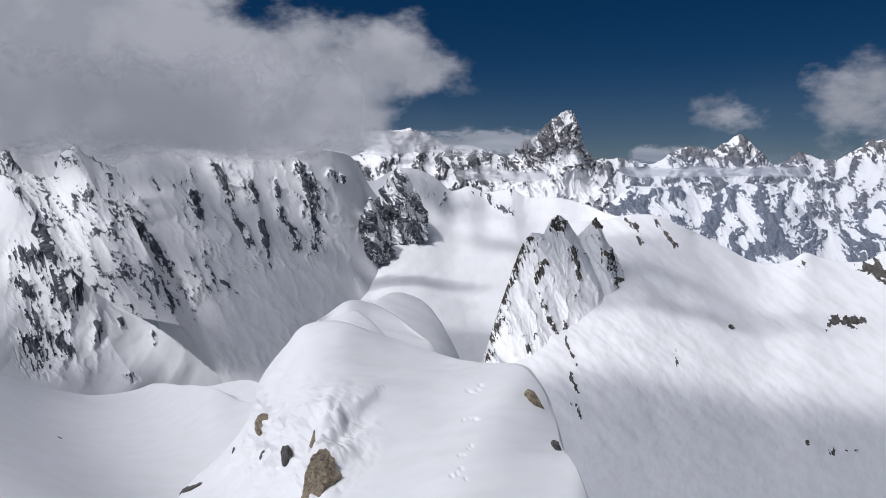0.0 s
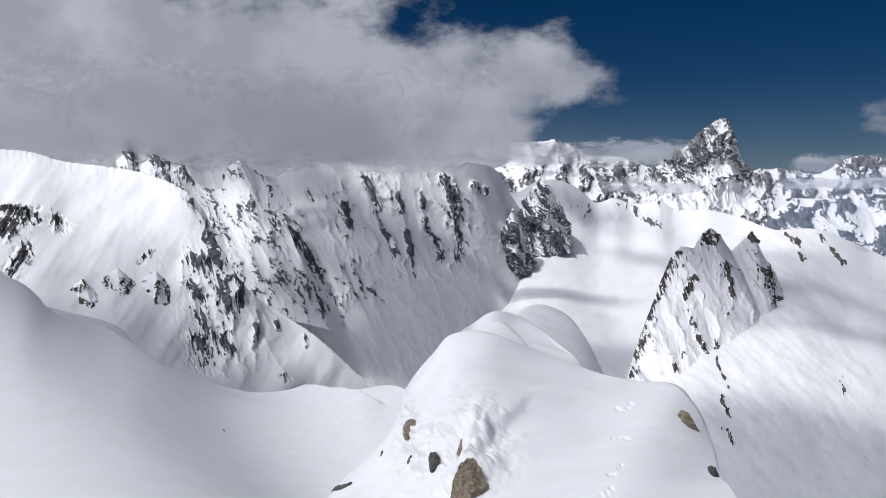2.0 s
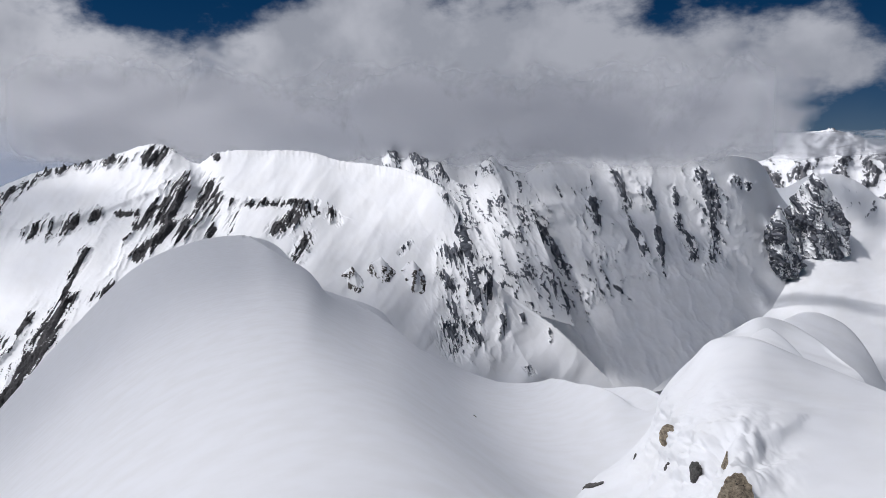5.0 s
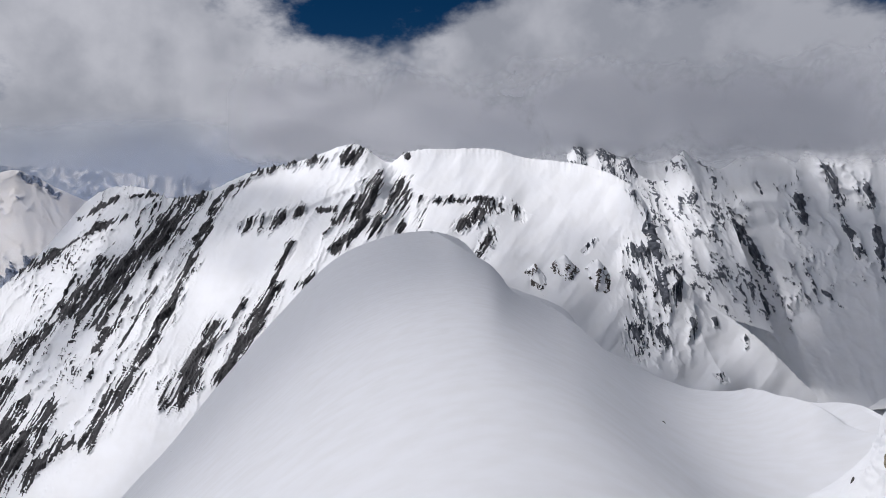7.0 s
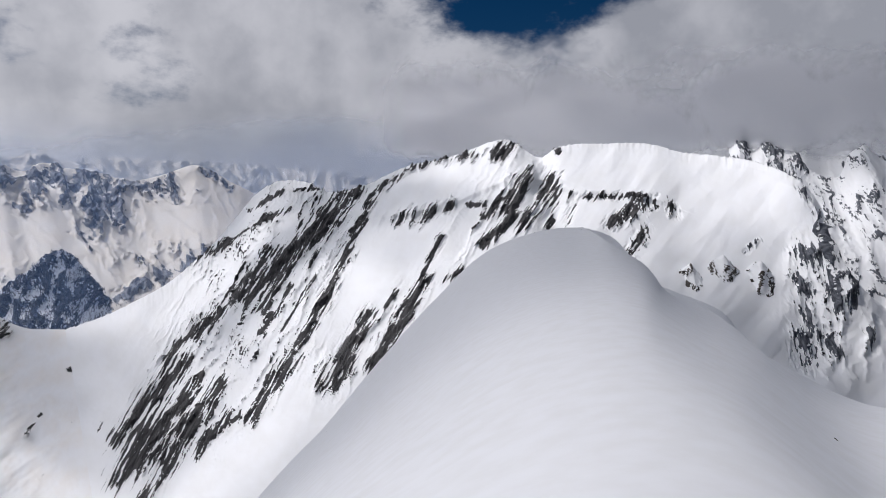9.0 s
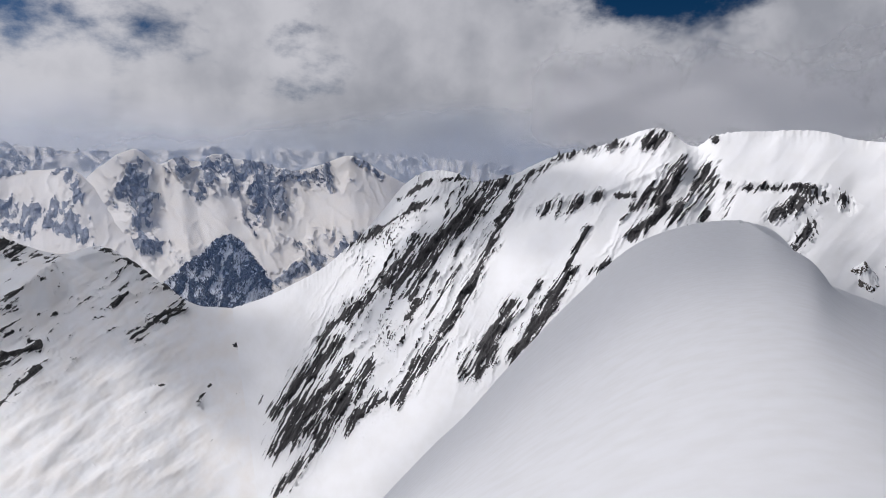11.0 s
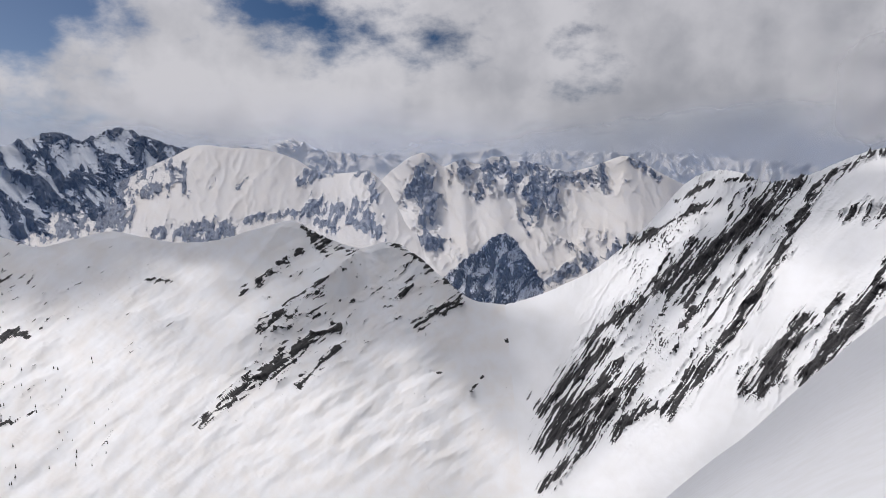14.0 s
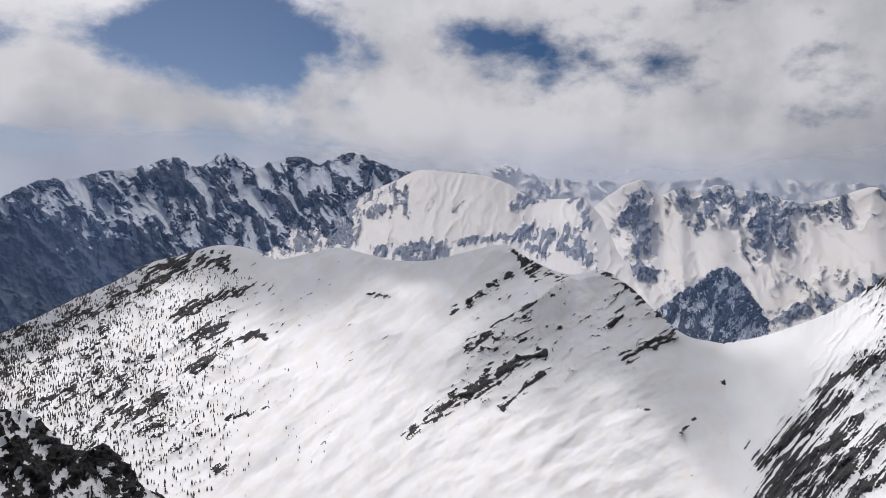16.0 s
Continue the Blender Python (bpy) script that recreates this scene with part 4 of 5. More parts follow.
def summit():
    """The snow the holder stands on."""
    ang = np.linspace(0, 2 * np.pi, 97)
    rad = np.linspace(0, 1, 40) ** 1.6 * 70
    A, R = np.meshgrid(ang, rad)
    x, y = -np.sin(A) * R, np.cos(A) * R
    z = -0.9 * (R / 5) ** 1.1 - 0.016 * R ** 1.75 + 0.1 * fractal(x / 2, y / 2, 3)
    z -= np.maximum(0, R - 7) * 0.35
    ob = sheet("summit_snow", np.stack([x, y, z], -1), SNOW_NEAR, np.full(x.shape, -1.0), np.stack([x, y], -1))
    tagged(ob, "wind-packed white snow on the summit crest", "snow", kind="structure")



def faces_below(crest, first, step, drop, wide):
    """Rock faces that hang from places along a crest."""
    out = []
    for x, y, z in crest[first::step]:
        right, down = math.degrees(math.atan2(x, y)), -math.degrees(math.atan2(z - 1.6, math.hypot(x, y)))
        out.append((right, down, right + 0.4, down + drop, wide))
    return out


ground()
summit()
mountain("mountain_range", "far snowy mountain range with grey rock faces", "mountain range", FAR_CREST, FAR_FOOT, 640, 130, ROCK_FAR,
         sag=0.1, ribs=(0.4, 1.8, 75), rough=0.12, jag=0.3, bare=0.24, streak=(0.35, 0.8, 55), crag=(0.55, 1.7, 78, 1.7, 0.30), seed=1, blend=0.5, mottle=0.3, octaves=4, rocks=[("rock_face", "grey rock face below the far crest", faces_below(FAR_CREST, 1, 2, 1.6, 0.5))], amount=0.4)
mountain("rock_peak", "steep pyramid of grey rock dusted with snow", "mountain peak", PEAK_CREST, PEAK_FOOT, 240, 180, ROCK_FAR,
         ribs=(0.8, 2.1, 80), rough=0.25, jag=0.2, bare=0.60, streak=(0.3, 0.9, 45), crag=(0.5, 1.5, 62, 1.7, 0.26), seed=2, blend=0.3, mottle=0.25, octaves=4, rocks=[("rock_face", "grey face of the peak", faces_below(PEAK_CREST, 1, 3, 2.2, 0.6))], amount=0.2, fields=[(3.0, 0.9, 14.0, 0.9, 1.7, -0.8)])
mountain("rock_mountain", "dark rocky mountain streaked with snow", "mountain", DARK_CREST, DARK_FOOT, 380, 110, ROCK_BLUE,
         ribs=(0.5, 1.8, 70), rough=0.15, jag=0.3, bare=0.36, streak=(0.6, 1.4, 40), crag=(0.5, 1.8, 68, 1.7, 0.30), seed=3, blend=0.5, mottle=0.3, octaves=4, rocks=[("rock_face", "dark blue-grey rock face", DARK_FACES)], amount=0.4, open_snow=0.5, fill=0.75)
mountain("snow_cirque", "sunlit snow basin under a toothed rock crest", "snow basin", BASIN_CREST, BASIN_FOOT, 420, 240, ROCK_WALL,
         sag=0.25, ribs=(0.04, 2.5, 80), rough=0.1, jag=0.2, bare=-0.6, streak=(0.4, 0.9, 75), swell=(0.10, 2.0, 165), seed=4,
         rocks=[("rock_tooth", "dark rock teeth along the crest", BASIN_TEETH)], crag=(0.12, 2.0, 75, 2.0, 0.18), mottle=0.5, open_snow=0.1, calm=0.12)
mountain("cirque_wall", "steep shaded mountain wall with dark rock ribs and snow gullies", "mountain wall", WALL_CREST, WALL_FOOT, 760, 280, ROCK_WALL,
         sag=0.26, ribs=(0.16, 2.6, 66), rough=0.22, jag=0.3, bare=-0.22, fill=0.8, fields=WALL_FIELDS, blend=0.35, mottle=0.35, octaves=2, streak=(0.22, 1.0, 66), swell=(0.06, 3, 70), crag=(0.40, 1.5, 63, 3.2, 0.24), seed=5,
         rocks=[("rock_rib", "broken grey rock rib", WALL_RIBS), ("rock_buttress", "dark slabby rock buttress", WALL_BUTTRESSES)], open_snow=0.2, fray=1.0, calm=0.03)
mountain("rock_tower", "dark slabby rock tower rising from the snow", "rock tower", TOWER_A_CREST, TOWER_A_FOOT, 120, 160, ROCK_WALL,
         ribs=(0.5, 1.1, 80), rough=0.15, jag=0.1, bare=0.56, streak=(0.5, 1.5, 70), seed=6, crag=(0.5, 0.9, 66, 3.0, 0.26), mottle=0.3, spurs=[(-3.3, -0.9, -2.9, 4.5, 1.3, 0.5)], ease=False)
mountain("rock_tower", "small dark rock tower with a snow patch", "rock tower", TOWER_B_CREST, TOWER_B_FOOT, 100, 130, ROCK_WALL,
         ribs=(0.5, 1.0, 80), rough=0.15, jag=0.1, bare=0.56, streak=(0.4, 1.0, 60), seed=7, crag=(0.5, 0.9, 66, 3.0, 0.26), mottle=0.3, spurs=[(-5.7, 1.4, -5.5, 5.5, 1.0, 0.45)], ease=False)
mountain("snow_slope", "broad smooth snow slope with soft hollows", "snow slope", SLOPE_CREST, SLOPE_FOOT, 360, 260, ROCK_RIB,
         sag=0.5, calm=0.10, jag=0.1, rough=0.12, bare=-0.9, amount=1.5, streak=(0.4, 0.7, 60), swell=(0.28, 2.6, 35), seed=8,
         rocks=[("rock_outcrop", "small dark rock outcrop in the snow", SLOPE_ROCKS)], mottle=0.5, fill=0.95)
mountain("rocky_ridge", "narrow rocky ridge with snow between dark outcrops", "ridge", RIB_CREST, RIB_FOOT, 300, 300, ROCK_RIB,
         ribs=(0.25, 1.3, 68), rough=0.2, jag=0.15, bare=-0.24, fill=0.85, streak=(0.2, 0.9, 68), swell=(0.1, 2, 60), crag=(0.35, 1.3, 68, 2.2, 0.28), seed=9,
         rocks=[("rock_outcrop", "brownish rock outcrop on the ridge", RIB_ROCKS)], mottle=0.4, open_snow=0.5, ease=False)
mountain("snow_massif", "snow massif with slanting dark rock bands and a hanging snowfield", "mountain", MASSIF_CREST, MASSIF_FOOT, 1150, 340, ROCK_BANDS,
         ribs=(0.25, 4.5, 125), rough=0.12, jag=0.4, bare=-0.32, mottle=0.45, amount=1.0, hem=True, seam=("left", (0.25, -0.1, 0.95)), fields=MASSIF_FIELDS, turn_streak=(78, -44.0, -38.0), fray=1.7, streak=(0.15, 2.2, 123), swell=(0.35, 6, 125), crag=(0.34, 1.1, 123, 6.0, 0.22), seed=10, blend=0.3, octaves=2, fill=0.8,
         rocks=[("rock_band", "long slanting band of dark rock", MASSIF_BANDS), ("rock_slab", "smooth dark rock slabs", MASSIF_SLABS),
                ("rock_buttress", "dark rock buttress", MASSIF_BUTTRESS), ("cliff", "streaked grey cliff under the summit", MASSIF_CLIFF),
                ("summit_rock", "jagged summit rocks", MASSIF_SUMMITS), ("hanging_cliff", "fluted cliff below the snowfield", MASSIF_HANGING),
                ("spur_cliff", "broken cliff on the spur", MASSIF_SPUR, ROCK_WALL)], open_snow=0.04, lips=MASSIF_LIPS, spurs=MASSIF_SPURS)
mountain("spiky_ridge", "jagged snowy ridge rising into cloud", "ridge", SPIKE_CREST, SPIKE_FOOT, 240, 200, ROCK_WALL,
         blend=0.4, octaves=4, ribs=(0.25, 1.5, 66), rough=0.06, jag=0.25, bare=0.2, streak=(0.3, 0.9, 70), crag=(0.32, 1.3, 64, 3.0, 0.28), seed=11, rocks=[("rock_spire", "jagged dark spire on the ridge", faces_below(SPIKE_CREST, 1, 2, 1.0, 0.35))], amount=0.5, mottle=0.3, open_snow=0.5)
mountain("rock_tooth", "pointed snow-plastered rock tooth", "rock", TOOTH_A_CREST, TOOTH_A_FOOT, 110, 90, ROCK_RIB,
         ribs=(0.08, 0.9, 75), rough=0.04, jag=0.05, bare=0.12, streak=(0.25, 0.6, 75), seed=12, crag=(0.14, 0.7, 72, 2.0, 0.28), mottle=0.3, spurs=[(-37.5, 6.2, -36.8, 9.5, 1.3, 0.4)], ease=False)
mountain("rock_tooth", "twin dark rock teeth on the snow ridge", "rock", TOOTH_B_CREST, TOOTH_B_FOOT, 110, 90, ROCK_RIB,
         ribs=(0.08, 0.9, 75), rough=0.04, jag=0.05, bare=0.25, streak=(0.25, 0.6, 75), seed=13, crag=(0.14, 0.7, 72, 2.0, 0.28), mottle=0.3, spurs=[(-35.0, 5.6, -34.8, 8.0, 0.9, 0.3), (-32.7, 5.8, -32.5, 8.0, 0.8, 0.3)], ease=False)
mountain("snow_hill", "long snow hill with rock bands and scattered larches", "hill", HILL_CREST, HILL_FOOT, 900, 300, ROCK_HILL,
         hem=True, seam=("right", (0.25, -0.1, 0.95)), fields=HILL_FIELDS, ribs=(0.1, 3.0, 148), rough=0.15, jag=0.06, bare=-0.33, amount=1.0, streak=(0.22, 1.1, 147), swell=(0.34, 2.6, 150), crag=(0.20, 1.8, 150, 3.2, 0.20), seed=14, blend=0.3,
         spurs=HILL_SPURS,
         rocks=[("rock_band", "dark rock bands above the trees", HILL_NORTH), ("rock_spur", "dark slanting rock spur", HILL_SPUR),
                ("crest_rock", "small rocks along the snow crest", HILL_CREST_ROCKS)], mottle=0.75, open_snow=0.2)
# The shade on this range is in its colours.
mountain("valley_range", "range above a deep wooded valley, coloured blue and dark as in shade", "mountain range", BLUE_CREST, BLUE_FOOT, 460, 220, ROCK_VALLEY_SHADE,
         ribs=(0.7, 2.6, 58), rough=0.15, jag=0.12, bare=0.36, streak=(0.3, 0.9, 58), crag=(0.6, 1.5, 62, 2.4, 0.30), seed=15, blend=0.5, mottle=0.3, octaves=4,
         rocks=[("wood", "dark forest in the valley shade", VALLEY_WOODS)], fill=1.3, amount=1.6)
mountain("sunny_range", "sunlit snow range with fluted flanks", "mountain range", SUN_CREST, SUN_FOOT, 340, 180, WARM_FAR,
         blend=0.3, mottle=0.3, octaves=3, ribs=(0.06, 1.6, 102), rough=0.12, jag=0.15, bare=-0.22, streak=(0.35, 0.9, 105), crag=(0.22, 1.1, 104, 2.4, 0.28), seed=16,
         rocks=[("wood", "dark wooded scarp", PLATEAU_WOODS_ROCKS)], open_snow=0.35, fill=0.85, amount=1.0, calm=0.06)
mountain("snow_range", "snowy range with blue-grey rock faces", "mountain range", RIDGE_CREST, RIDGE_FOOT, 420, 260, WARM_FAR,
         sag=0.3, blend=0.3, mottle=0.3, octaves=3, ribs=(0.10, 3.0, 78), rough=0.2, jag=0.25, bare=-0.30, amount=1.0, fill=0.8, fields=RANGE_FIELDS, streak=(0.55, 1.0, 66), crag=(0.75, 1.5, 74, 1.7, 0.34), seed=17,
         rocks=[("rock_face", "blue-grey rock face", RANGE_FACES_WOODS)], open_snow=0.14)
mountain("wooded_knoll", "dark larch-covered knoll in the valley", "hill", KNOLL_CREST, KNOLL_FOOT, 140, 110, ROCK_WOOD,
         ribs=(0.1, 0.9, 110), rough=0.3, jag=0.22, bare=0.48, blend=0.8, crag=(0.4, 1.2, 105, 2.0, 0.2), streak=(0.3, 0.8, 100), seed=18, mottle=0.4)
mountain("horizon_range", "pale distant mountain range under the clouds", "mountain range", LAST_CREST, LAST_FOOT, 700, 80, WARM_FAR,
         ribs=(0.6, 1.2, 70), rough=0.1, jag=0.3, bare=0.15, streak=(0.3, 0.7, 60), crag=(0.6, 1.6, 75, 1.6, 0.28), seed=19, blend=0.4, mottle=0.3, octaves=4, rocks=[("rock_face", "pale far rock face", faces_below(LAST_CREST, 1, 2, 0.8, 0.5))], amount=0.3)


def track():
    """Pits of an animal's trail over the near snow crest: clusters of small prints."""
    rng = random.Random(5)
    out = []
    for x, y in PRINTS:
        for k in range(4):
            out.append((x + (k - 2) * 0.33 + rng.uniform(-0.1, 0.1), y + rng.uniform(-0.35, 0.35), rng.uniform(0.11, 0.16), rng.uniform(0.03, 0.05)))
    return out


def shoulder_foot(bearing):
    """The shoulder starts at the holder's feet and dips behind the crest in front."""
    k = min(1, max(0, (27 - bearing) / 9))
    far = 4.2 + 11.3 * k
    return (-far * math.sin(radians(bearing)), far * math.cos(radians(bearing)), -1.15 - 5.6 * k)


SHOULDER_FOOT = [shoulder_foot(d) for d in range(100, 5, -5)]
mountain("snow_shoulder", "broad smooth snow shoulder with a corniced edge", "snow slope", SHOULDER_CREST, SHOULDER_FOOT, 420, 200, SNOW_NEAR,
         bare=-1, swell=(0.22, 16, 30), back=(1.2, 1.3), seed=20, local=True, calm=0.2, lips=SHOULDER_LIPS)
cornice = mountain("cornice", "curled snow cornice on the shoulder edge", "", CORNICE_CREST, CORNICE_FOOT, 60, 30, SNOW_NEAR,
                   bare=-1, swell=(0.2, 4, 30), back=(0.5, 0.6), seed=26, local=True)
cornice.parent = bpy.data.objects["snow_shoulder"]
mountain("rock_outcrop", "black broken rock outcrop patched with snow", "rock outcrop", OUTCROP_CREST, OUTCROP_FOOT, 200, 150,
         alpine("dark outcrop", 0.2, stone=(0.011, 0.010, 0.010), stone_light=(0.035, 0.032, 0.031), depth=0.15), ribs=(0.8, 2.2, 60), rough=0.5, jag=0.3, bare=0.34, mottle=0.5, rocks=[("rock_ledge", "black broken ledge of the outcrop", OUTCROP_LEDGES)], fill=1.0, crag=(0.5, 2.2, 60, 1.8, 0.25), octaves=4, blend=0.9,
         streak=(0.6, 1.0, 50), seed=21)
mountain("snow_crest", "rounded wind-blown snow crest over rock", "snow crest", KNOB_CREST, KNOB_FOOT, 320, 220, SNOW_NEAR,
         bare=-1, swell=(0.2, 3.2, 40), back=(1.5, 1.2), seed=22, local=True, calm=0.05, lumps=[(-12, 20.5, 3.6, 0.42, 0.8), (-14.5, 18.5, 3.0, 0.22, 0.4), (-8.5, 19, 2.4, 0.22, 0.5)], pits=track(), amount=0.0, rocks=[("rime_crust", "lumpy wind-blown rime on the steep flank", [(-14, 17, -10.5, 21, 1.6)]), ("animal_track", "line of small animal prints in the snow", [(*PRINTS[0], *PRINTS[-1], 0.6)])], lips=KNOB_LIPS)
mountain("snow_mound", "rounded snow mound on the ridge", "snow mound", MOUND_A_CREST, MOUND_A_FOOT, 120, 60, SNOW_NEAR,
         bare=-1, swell=(0.15, 3, 0), back=(2, 2), seed=23, local=True, group="snow mounds on the ridge")
mountain("snow_mound", "small rounded snow mound on the ridge", "snow mound", MOUND_B_CREST, MOUND_B_FOOT, 90, 50, SNOW_NEAR,
         bare=-1, swell=(0.1, 2, 0), back=(2, 2), seed=24, local=True, group="snow mounds on the ridge")
mountain("snow_mound", "broad snow hump with a sharp windward edge", "snow mound", MOUND_C_CREST, MOUND_C_FOOT, 120, 60, SNOW_NEAR,
         bare=-1, swell=(0.3, 6, 0), back=(2, 2), seed=25, local=True, group="snow mounds on the ridge")


# ---- cloud and haze ----


def vapour(name, density, tone, low, high, fade, cell, stretch=1.0, seed=0.0):
    """Thin cloud, mist and haze: a see-through sheet in the given tone, patchy. low, high: heights in metres between
    which it thickens; fade: height where it ends.
    """
    mat = bpy.data.materials.new(name)
    mat.use_nodes = True
    n = Nodes(mat.node_tree)
    place = n.add("ShaderNodeTexCoord").outputs["Object"]
    move = n.add("ShaderNodeMapping")
    move.inputs["Location"].default_value = (seed, seed * 2, 0)
    move.inputs["Scale"].default_value = (1 / cell, 1 / cell, stretch / cell)
    n.link(place, move.inputs["Vector"])
    axes = n.add("ShaderNodeSeparateXYZ")
    n.link(place, axes.inputs[0])
    z = axes.outputs[2]
    puff = n.noise(move.outputs[0], 1.0, 8.0, 0.58, 0.3)
    body = n.math("MULTIPLY", n.smooth(z, low, high), n.smooth(z, fade[1], fade[0]))
    thick = n.smooth(n.math("ADD", puff, n.math("MULTIPLY", body, 0.45)), 0.62, 0.92)
    ends = n.add("ShaderNodeTexCoord").outputs["UV"]
    along = n.add("ShaderNodeSeparateXYZ")
    n.link(ends, along.inputs[0])
    u = along.outputs[0]
    side = n.math("MULTIPLY", n.smooth(u, 0.0, 0.12), n.smooth(u, 1.0, 0.88))
    thick = n.math("MULTIPLY", n.math("MULTIPLY", thick, density), n.math("MULTIPLY", side, n.smooth(body, 0.0, 0.25)))
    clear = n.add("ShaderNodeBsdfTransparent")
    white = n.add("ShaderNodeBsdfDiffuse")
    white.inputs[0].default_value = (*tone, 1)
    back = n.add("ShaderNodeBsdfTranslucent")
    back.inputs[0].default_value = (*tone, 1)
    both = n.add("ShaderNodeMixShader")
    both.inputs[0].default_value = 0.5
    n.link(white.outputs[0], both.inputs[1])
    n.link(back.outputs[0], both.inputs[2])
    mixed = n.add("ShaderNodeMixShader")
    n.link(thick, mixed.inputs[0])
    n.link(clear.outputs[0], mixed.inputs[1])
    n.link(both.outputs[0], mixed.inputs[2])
    out = n.add("ShaderNodeOutputMaterial")
    n.link(mixed.outputs[0], out.inputs[0])
    return mat


def cloud_sheet(name, label, right_from, right_to, far, bottom, top, mat, parent=None, bulge=25.0, seed=0.0):
    """A billowing layer of cloud, or a haze sheet, between two bearings."""
    x = np.radians(np.linspace(right_from, right_to, 60))[None, :]
    z = np.linspace(top, bottom, 24)[:, None]
    r = far + bulge * fractal(x * 9 + seed, z / 170 + seed, 3) + 0 * z
    grid = np.stack([np.sin(x) * r, np.cos(x) * r, z + 0 * x], -1)
    uv = np.stack([np.linspace(0, 1, 60)[None, :] + 0 * z, (z - bottom) / (top - bottom) + 0 * x], -1)
    ob = sheet(name, grid, mat, None, uv, parent=parent)
    if parent is None:
        tagged(ob, label, "cloud")
    return ob


def clouds():
    bank = cloud_sheet("cloud_bank", "low grey cloud hiding the crest of the wall", -64, -3, 1880, 10, 420, vapour("cloud", 0.72, (0.8, 0.81, 0.84), 15, 110, (180, 380), 190, 0.9, 3.0))
    for k, far in enumerate((1910,)):
        cloud_sheet("cloud_layer", "", -64, -3, far, 5, 430, vapour("cloud", 0.72, (0.8, 0.81, 0.84), 10 + 8 * k, 105, (190, 400), 200 + 30 * k, 0.9, 5.0 + k), bank, seed=k + 1.0)
    for a, b, far, low, high, den in ((0.5, 8.5, 3450, -30, 60, 0.6), (13, 27, 3500, -10, 75, 0.6), (-7, 8, 4250, 90, 330, 0.7), (14, 20, 4480, 60, 230, 0.6)):
        cloud_sheet("mist_band", "thin grey mist drifting across the peaks", a, b, far, low, high,
                    vapour("mist", den, (0.78, 0.8, 0.84), low, low + (high - low) * 0.4, (low + (high - low) * 0.5, high), 150, 3.0, a * 1.7))
    # The haze of distance is added as tinted see-through sheets before the ranges.
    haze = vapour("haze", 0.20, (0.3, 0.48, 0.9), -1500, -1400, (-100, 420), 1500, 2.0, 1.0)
    cloud_sheet("valley_haze", "blue-tinted sheet for the haze in the valley", -150, -50, 1985, -900, 420, haze, bulge=20.0)
    cloud_sheet("mountain_haze", "blue-tinted sheet for the haze before the far peaks", 11, 50, 2380, -700, 500,
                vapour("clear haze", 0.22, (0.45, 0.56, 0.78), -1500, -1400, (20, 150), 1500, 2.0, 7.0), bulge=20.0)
    cloud_sheet("horizon_haze", "pale tinted sheet for the haze over the farthest mountains", -150, -45, 3980, -600, 520,
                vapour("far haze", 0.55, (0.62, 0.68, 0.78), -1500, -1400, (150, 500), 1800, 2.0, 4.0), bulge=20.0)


def cloud_cover(x, y):
    """How thick the broken cloud deck is over a place. It ends along a line to the east."""
    thick = 0.55 + 1.7 * fractal(x / 760 + DECK_SEED, y / 760 - DECK_SEED * 0.7, 4, 0.5)
    return np.clip(thick, 0, 1) * np.clip(1 - (x + 350 + 0.12 * np.abs(y)) / 550, 0, 1)


# Seed picked so the shade falls on the near shoulder, wall and spur.
DECK_SEED = 1699.498
DECK_HEIGHT = 900


def shade_cloud_deck():
    """Broken cloud added out of view over the summit and the western valleys, to cast shade on the slopes. It leaves
    the east clear.
    """
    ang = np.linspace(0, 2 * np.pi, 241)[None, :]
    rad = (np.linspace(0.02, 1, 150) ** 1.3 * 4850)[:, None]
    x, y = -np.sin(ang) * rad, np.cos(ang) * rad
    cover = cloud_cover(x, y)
    # thins out before it would come into view
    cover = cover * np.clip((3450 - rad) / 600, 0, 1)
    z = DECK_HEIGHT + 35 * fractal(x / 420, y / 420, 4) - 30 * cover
    mat = bpy.data.materials.new("shade cloud deck")
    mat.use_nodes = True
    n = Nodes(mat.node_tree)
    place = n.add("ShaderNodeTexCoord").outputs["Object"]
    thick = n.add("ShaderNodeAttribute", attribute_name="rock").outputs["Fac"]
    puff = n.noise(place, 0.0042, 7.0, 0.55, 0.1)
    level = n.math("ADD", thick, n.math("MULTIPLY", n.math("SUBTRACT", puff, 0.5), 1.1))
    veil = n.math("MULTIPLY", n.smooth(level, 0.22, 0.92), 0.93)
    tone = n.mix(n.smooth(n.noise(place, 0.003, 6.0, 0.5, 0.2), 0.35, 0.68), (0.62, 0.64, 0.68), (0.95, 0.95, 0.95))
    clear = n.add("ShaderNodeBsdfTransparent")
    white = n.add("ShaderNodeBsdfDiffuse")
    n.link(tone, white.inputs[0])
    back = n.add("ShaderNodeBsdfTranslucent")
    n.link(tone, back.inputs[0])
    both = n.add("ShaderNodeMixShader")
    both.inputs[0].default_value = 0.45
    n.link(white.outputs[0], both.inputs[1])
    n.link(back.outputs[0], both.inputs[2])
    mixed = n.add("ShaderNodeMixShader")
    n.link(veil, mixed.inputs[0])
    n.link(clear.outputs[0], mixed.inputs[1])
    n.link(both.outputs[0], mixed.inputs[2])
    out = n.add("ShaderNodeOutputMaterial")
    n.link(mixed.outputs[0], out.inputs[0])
    ob = sheet("shade_cloud_deck", np.stack([x, y, z], -1), mat, cover, None)
    tagged(ob, "unseen broken cloud deck added to shade the slopes", "cloud", kind="structure")


clouds()
shade_cloud_deck()

# ---- trees and stones ----


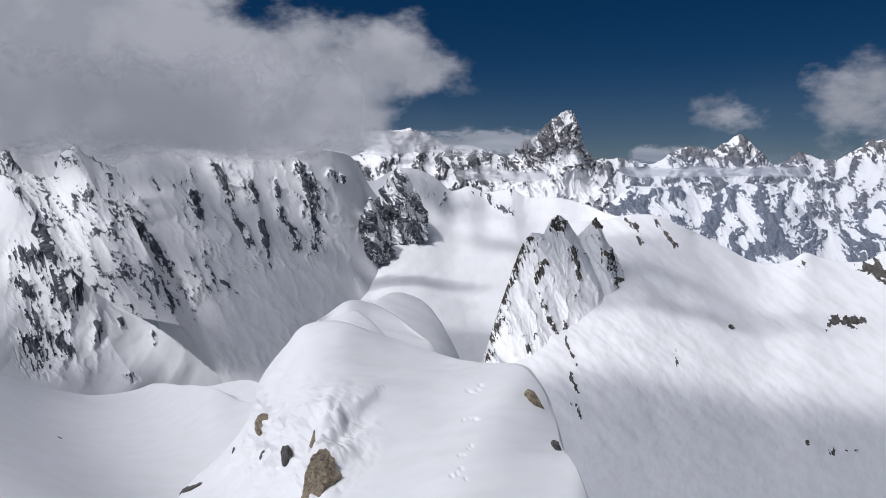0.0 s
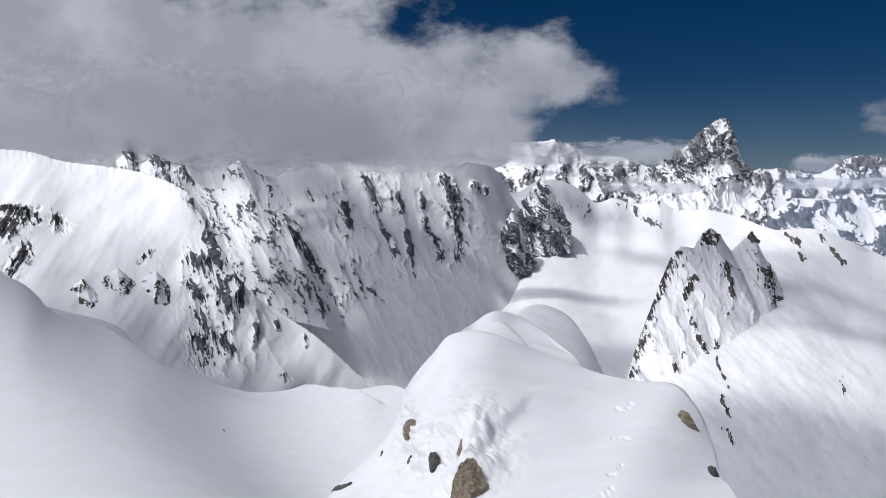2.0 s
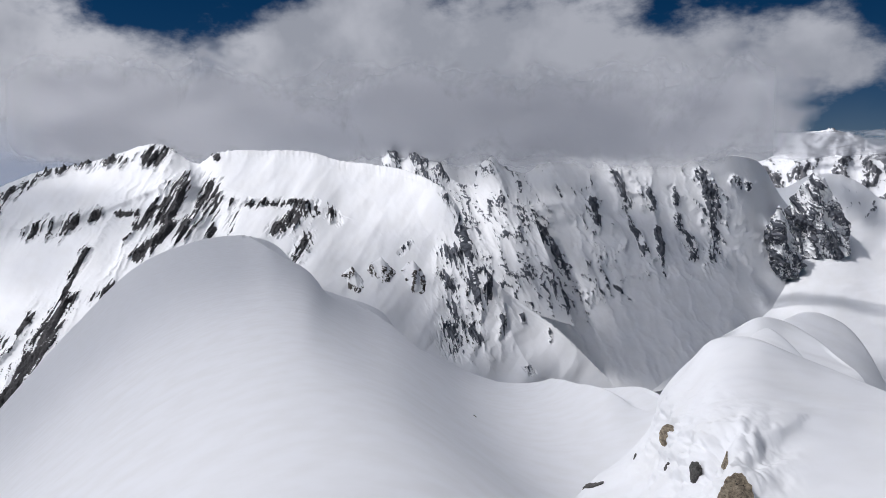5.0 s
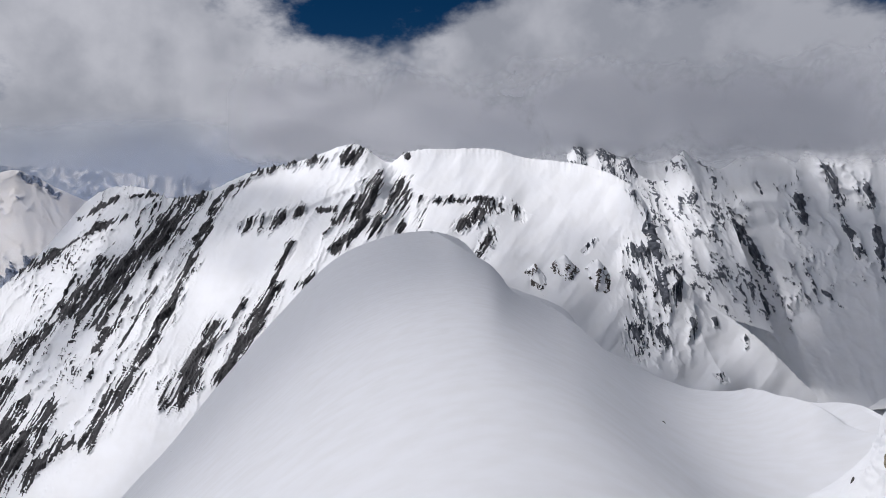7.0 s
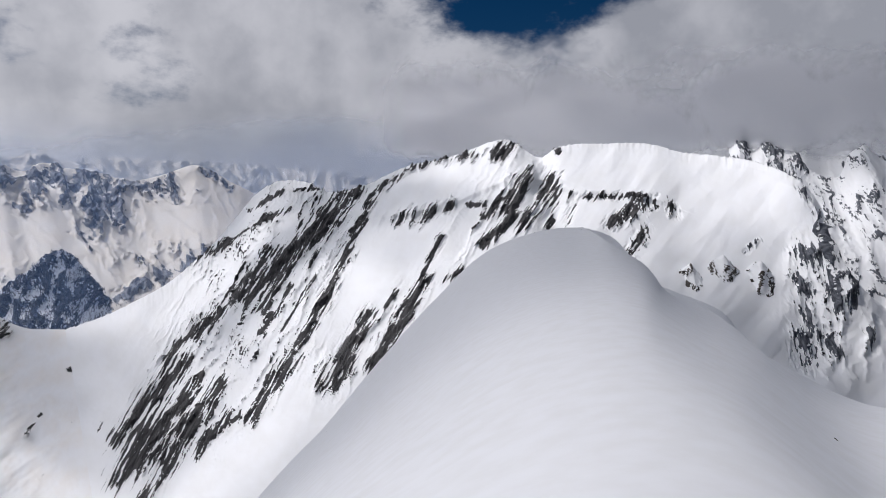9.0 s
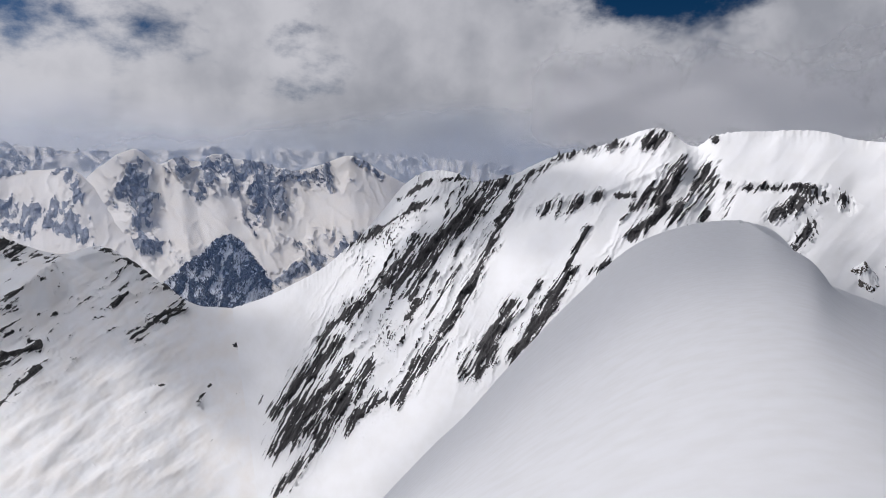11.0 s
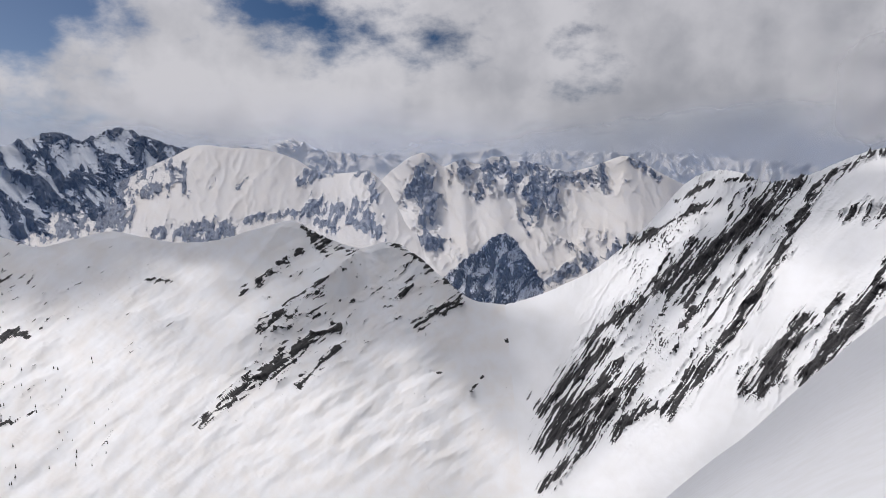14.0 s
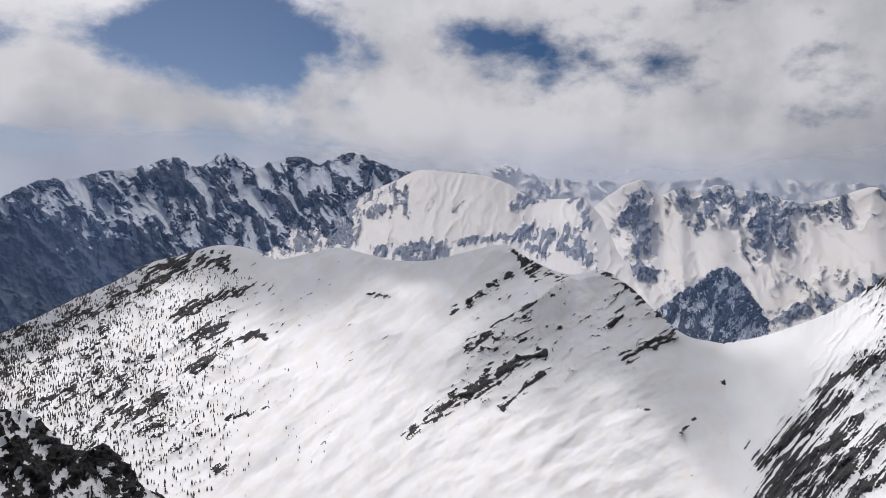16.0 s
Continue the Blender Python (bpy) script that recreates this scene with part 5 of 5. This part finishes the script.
def bark_mat():
    mat = bpy.data.materials.new("larch")
    mat.use_nodes = True
    n = Nodes(mat.node_tree)
    place = n.add("ShaderNodeTexCoord").outputs["Object"]
    shader = n.add("ShaderNodeBsdfPrincipled")
    n.link(n.mix(n.noise(place, 0.15, 4.0), (0.05, 0.052, 0.055), (0.13, 0.12, 0.11)), shader.inputs["Base Color"])
    shader.inputs["Roughness"].default_value = 0.9
    out = n.add("ShaderNodeOutputMaterial")
    n.link(shader.outputs[0], out.inputs[0])
    return mat


LARCH = bark_mat()


def wood_of(name, label, slope, window, count, tall, seed, thin=0.0, parent=None):
    """A wood of small conifers on a slope: window is right from, to, down from, to in degrees as sighted from the summit."""
    rng = np.random.RandomState(seed)
    grid = SLOPES[slope]
    right = np.degrees(np.arctan2(grid[..., 0], grid[..., 1]))
    down = -np.degrees(np.arctan2(grid[..., 2] - 1.6, np.hypot(grid[..., 0], grid[..., 1])))
    r0, r1, d0, d1 = window
    f = (right - r0) / (r1 - r0)
    fit = (f > 0) & (f < 1) & (down > d0) & (down < d1)
    chance = fit * np.clip(1 - thin * f, 0, 1) * np.clip(0.5 + 1.6 * fractal(right / 1.1 + seed, down / 0.5, 3), 0.02, 1) * np.hypot(grid[..., 0], grid[..., 1])
    pick = rng.choice(chance.size, count, p=(chance / chance.sum()).ravel())
    foot = grid.reshape(-1, 3)[pick] + rng.uniform(-6, 6, (count, 3)) * (1, 1, 0)
    high = tall * rng.uniform(0.6, 1.25, count)
    a = np.arange(6) / 6 * 2 * np.pi
    ring = np.stack([np.cos(a), np.sin(a), 0 * a], -1)
    model = np.concatenate([ring * 0.17 + (0, 0, 0.08), ring * 0.10 + (0, 0, 0.5), [(0, 0, 0.62)], ring * 0.115 + (0, 0, 0.45), [(0, 0, 1.0)], ring[:3] * 0.03 + (0, 0, -0.15), [(0, 0, 0.3)]])
    faces = []
    for k in range(6):
        l = (k + 1) % 6
        faces += [(k, l, 6 + l), (k, 6 + l, 6 + k), (6 + k, 6 + l, 12), (13 + k, 13 + l, 19)]
    faces += [(20, 21, 23), (21, 22, 23), (22, 20, 23)]
    turn = rng.uniform(0, 6.28, count)
    c, s = np.cos(turn)[:, None], np.sin(turn)[:, None]
    size = high[:, None]
    girth = rng.uniform(0.75, 1.3, count)[:, None]
    V = np.stack([(model[:, 0] * c - model[:, 1] * s) * size * girth, (model[:, 0] * s + model[:, 1] * c) * size * girth, model[:, 2] * size], -1) + foot[:, None, :]
    F = np.array(faces)[None] + (np.arange(count) * len(model))[:, None, None]
    mesh = bpy.data.meshes.new(name)
    mesh.from_pydata(V.reshape(-1, 3).tolist(), [], F.reshape(-1, 3).tolist())
    mesh.materials.append(LARCH)
    return tagged(new(name, mesh), label, "trees", kind="stuff")


wood_of("larch_wood", "sparse dark larches on the snowy hillside", "snow_hill", (-141, -120, 5.5, 22), 8000, 5.6, 3, thin=0.97)
wood_of("larch_wood", "scattered small larches below the rock bands", "snow_hill", (-127, -114, 12, 21), 160, 4.6, 4, thin=0.8)
wood_of("knoll_wood", "dense dark larches on the valley knoll", "wooded_knoll", (-96, -76, 0, 16), 5000, 4.6, 5)
wood_of("valley_wood", "thin larch wood along the valley floor", "snow_range", (-93, -70, 8.2, 12), 700, 6.5, 6)


def sighted(slope, right, down):
    """The place on a slope that lies in a direction from the summit, and the slope's normal there."""
    grid = SLOPES[slope]
    r = np.degrees(np.arctan2(grid[..., 0], grid[..., 1]))
    d = -np.degrees(np.arctan2(grid[..., 2] - 1.6, np.hypot(grid[..., 0], grid[..., 1])))
    k = np.unravel_index(np.argmin((r - right) ** 2 + (d - down) ** 2), r.shape)
    up = facing(grid)[k]
    return Vector(grid[k]), Vector(up if up[2] > 0 else -up)


def stone_mat(name, dark, light):
    mat = bpy.data.materials.new(name)
    mat.use_nodes = True
    n = Nodes(mat.node_tree)
    place = n.add("ShaderNodeTexCoord").outputs["Object"]
    grain = n.noise(place, 16.0, 10.0, 0.82, 0.4)
    crack = n.noise(place, 26.0, 6.0, 0.7)
    shader = n.add("ShaderNodeBsdfPrincipled")
    col = n.mix(n.smooth(grain, 0.34, 0.64), dark, light)
    col = n.mix(n.smooth(crack, 0.59, 0.66), col, (0.03, 0.028, 0.025))
    n.link(col, shader.inputs["Base Color"])
    shader.inputs["Roughness"].default_value = 0.9
    bump = n.add("ShaderNodeBump")
    bump.inputs["Distance"].default_value = 0.06
    n.link(n.math("ADD", grain, n.math("MULTIPLY", crack, 0.4)), bump.inputs["Height"])
    n.link(bump.outputs[0], shader.inputs["Normal"])
    out = n.add("ShaderNodeOutputMaterial")
    n.link(shader.outputs[0], out.inputs[0])
    return mat


TAN_STONE = stone_mat("lichened stone", (0.13, 0.10, 0.07), (0.50, 0.42, 0.30))
GREY_STONE = stone_mat("grey stone", (0.05, 0.048, 0.045), (0.17, 0.16, 0.15))


def stone(label, spot, size, mat, seed, lean=0.0, slope="snow_crest", kind_name="boulder"):
    """An angular, split boulder that looks out of the snow."""
    place, up = sighted(slope, *spot)
    rng = random.Random(int(seed * 10))
    cuts = [(Vector((rng.uniform(-1, 1), rng.uniform(-1, 1), rng.uniform(-0.35, 0.35))).normalized(), rng.uniform(0.24, 0.42)) for k in range(10)]
    cuts += [(Vector((rng.uniform(-0.4, 0.4), rng.uniform(-0.6, 0), 1)).normalized(), rng.uniform(0.3, 0.42)) for k in range(3)]
    bm = bmesh.new()
    bmesh.ops.create_icosphere(bm, subdivisions=5 if size[0] > 0.2 else 3, radius=0.5)
    for v in bm.verts:
        q = v.co * 1.25
        for side, deep in cuts:
            over = q.dot(side) - deep
            if over > 0:
                q -= side * over
        # ledges: the stone is split along its grain
        ledge = math.floor((q.x * 0.8 + q.z * 0.5 + 0.12 * noise.noise(q * 5)) * 9 + seed)
        q *= 1 + 0.09 * noise.noise(Vector((ledge * 1.7, seed, 0.3))) + 0.10 * noise.noise(q * 5 + Vector((0, seed, 0))) + 0.06 * noise.noise(q * 14) + 0.03 * noise.noise(q * 34)
        v.co = Vector((q.x * size[0], q.y * size[1], q.z * size[2]))
    mesh = bpy.data.meshes.new(kind_name)
    bm.to_mesh(mesh)
    bm.free()
    mesh.materials.append(mat)
    ob = new(kind_name, mesh)
    b = math.atan2(place.x, place.y)
    ob.location = place - up * size[1] * (0.28 if size[0] > 0.5 else 0.1)
    ob.rotation_euler = (radians(-12), radians(lean), -b)
    return tagged(ob, label, kind_name)


for label, spot, size, mat, seed, lean in zip(
        ("tan lichened boulder at the edge of the snow crest", "small grey stone below the snow edge", "tan lichened boulder under a snow cap",
         "narrow upright grey stone slab beside the boulder", "brown stone plastered with snow", "flat dark stone in the snow slope",
         "thin brown rock spike above the boulder", "thin grey flake of rock in the rime", "thin grey flake of rock in the rime"),
        KNOB_STONES, ((0.3, 0.3, 0.46), (0.16, 0.2, 0.36), (0.5, 0.6, 0.84), (0.2, 0.35, 0.62), (0.27, 0.3, 0.36), (0.42, 0.4, 0.16), (0.17, 0.35, 0.46),
                      (0.07, 0.15, 0.22), (0.06, 0.15, 0.16)),
        (TAN_STONE, GREY_STONE, TAN_STONE, GREY_STONE, TAN_STONE, GREY_STONE, TAN_STONE, GREY_STONE, GREY_STONE),
        (1.0, 2.3, 3.1, 4.7, 5.2, 6.9, 7.7, 8.3, 9.1), (-25, -15, 6, 12, 20, -25, 18, 20, 25)):
    stone(label, spot, size, mat, seed, lean)
for k, spot in enumerate(PEBBLES_LOW + PEBBLES_HIGH):
    stone("small dark pebble lying on the snow shoulder", spot, (0.13, 0.1, 0.1), GREY_STONE, 11.3 + k, 20.0 * k, "snow_shoulder", "pebble")
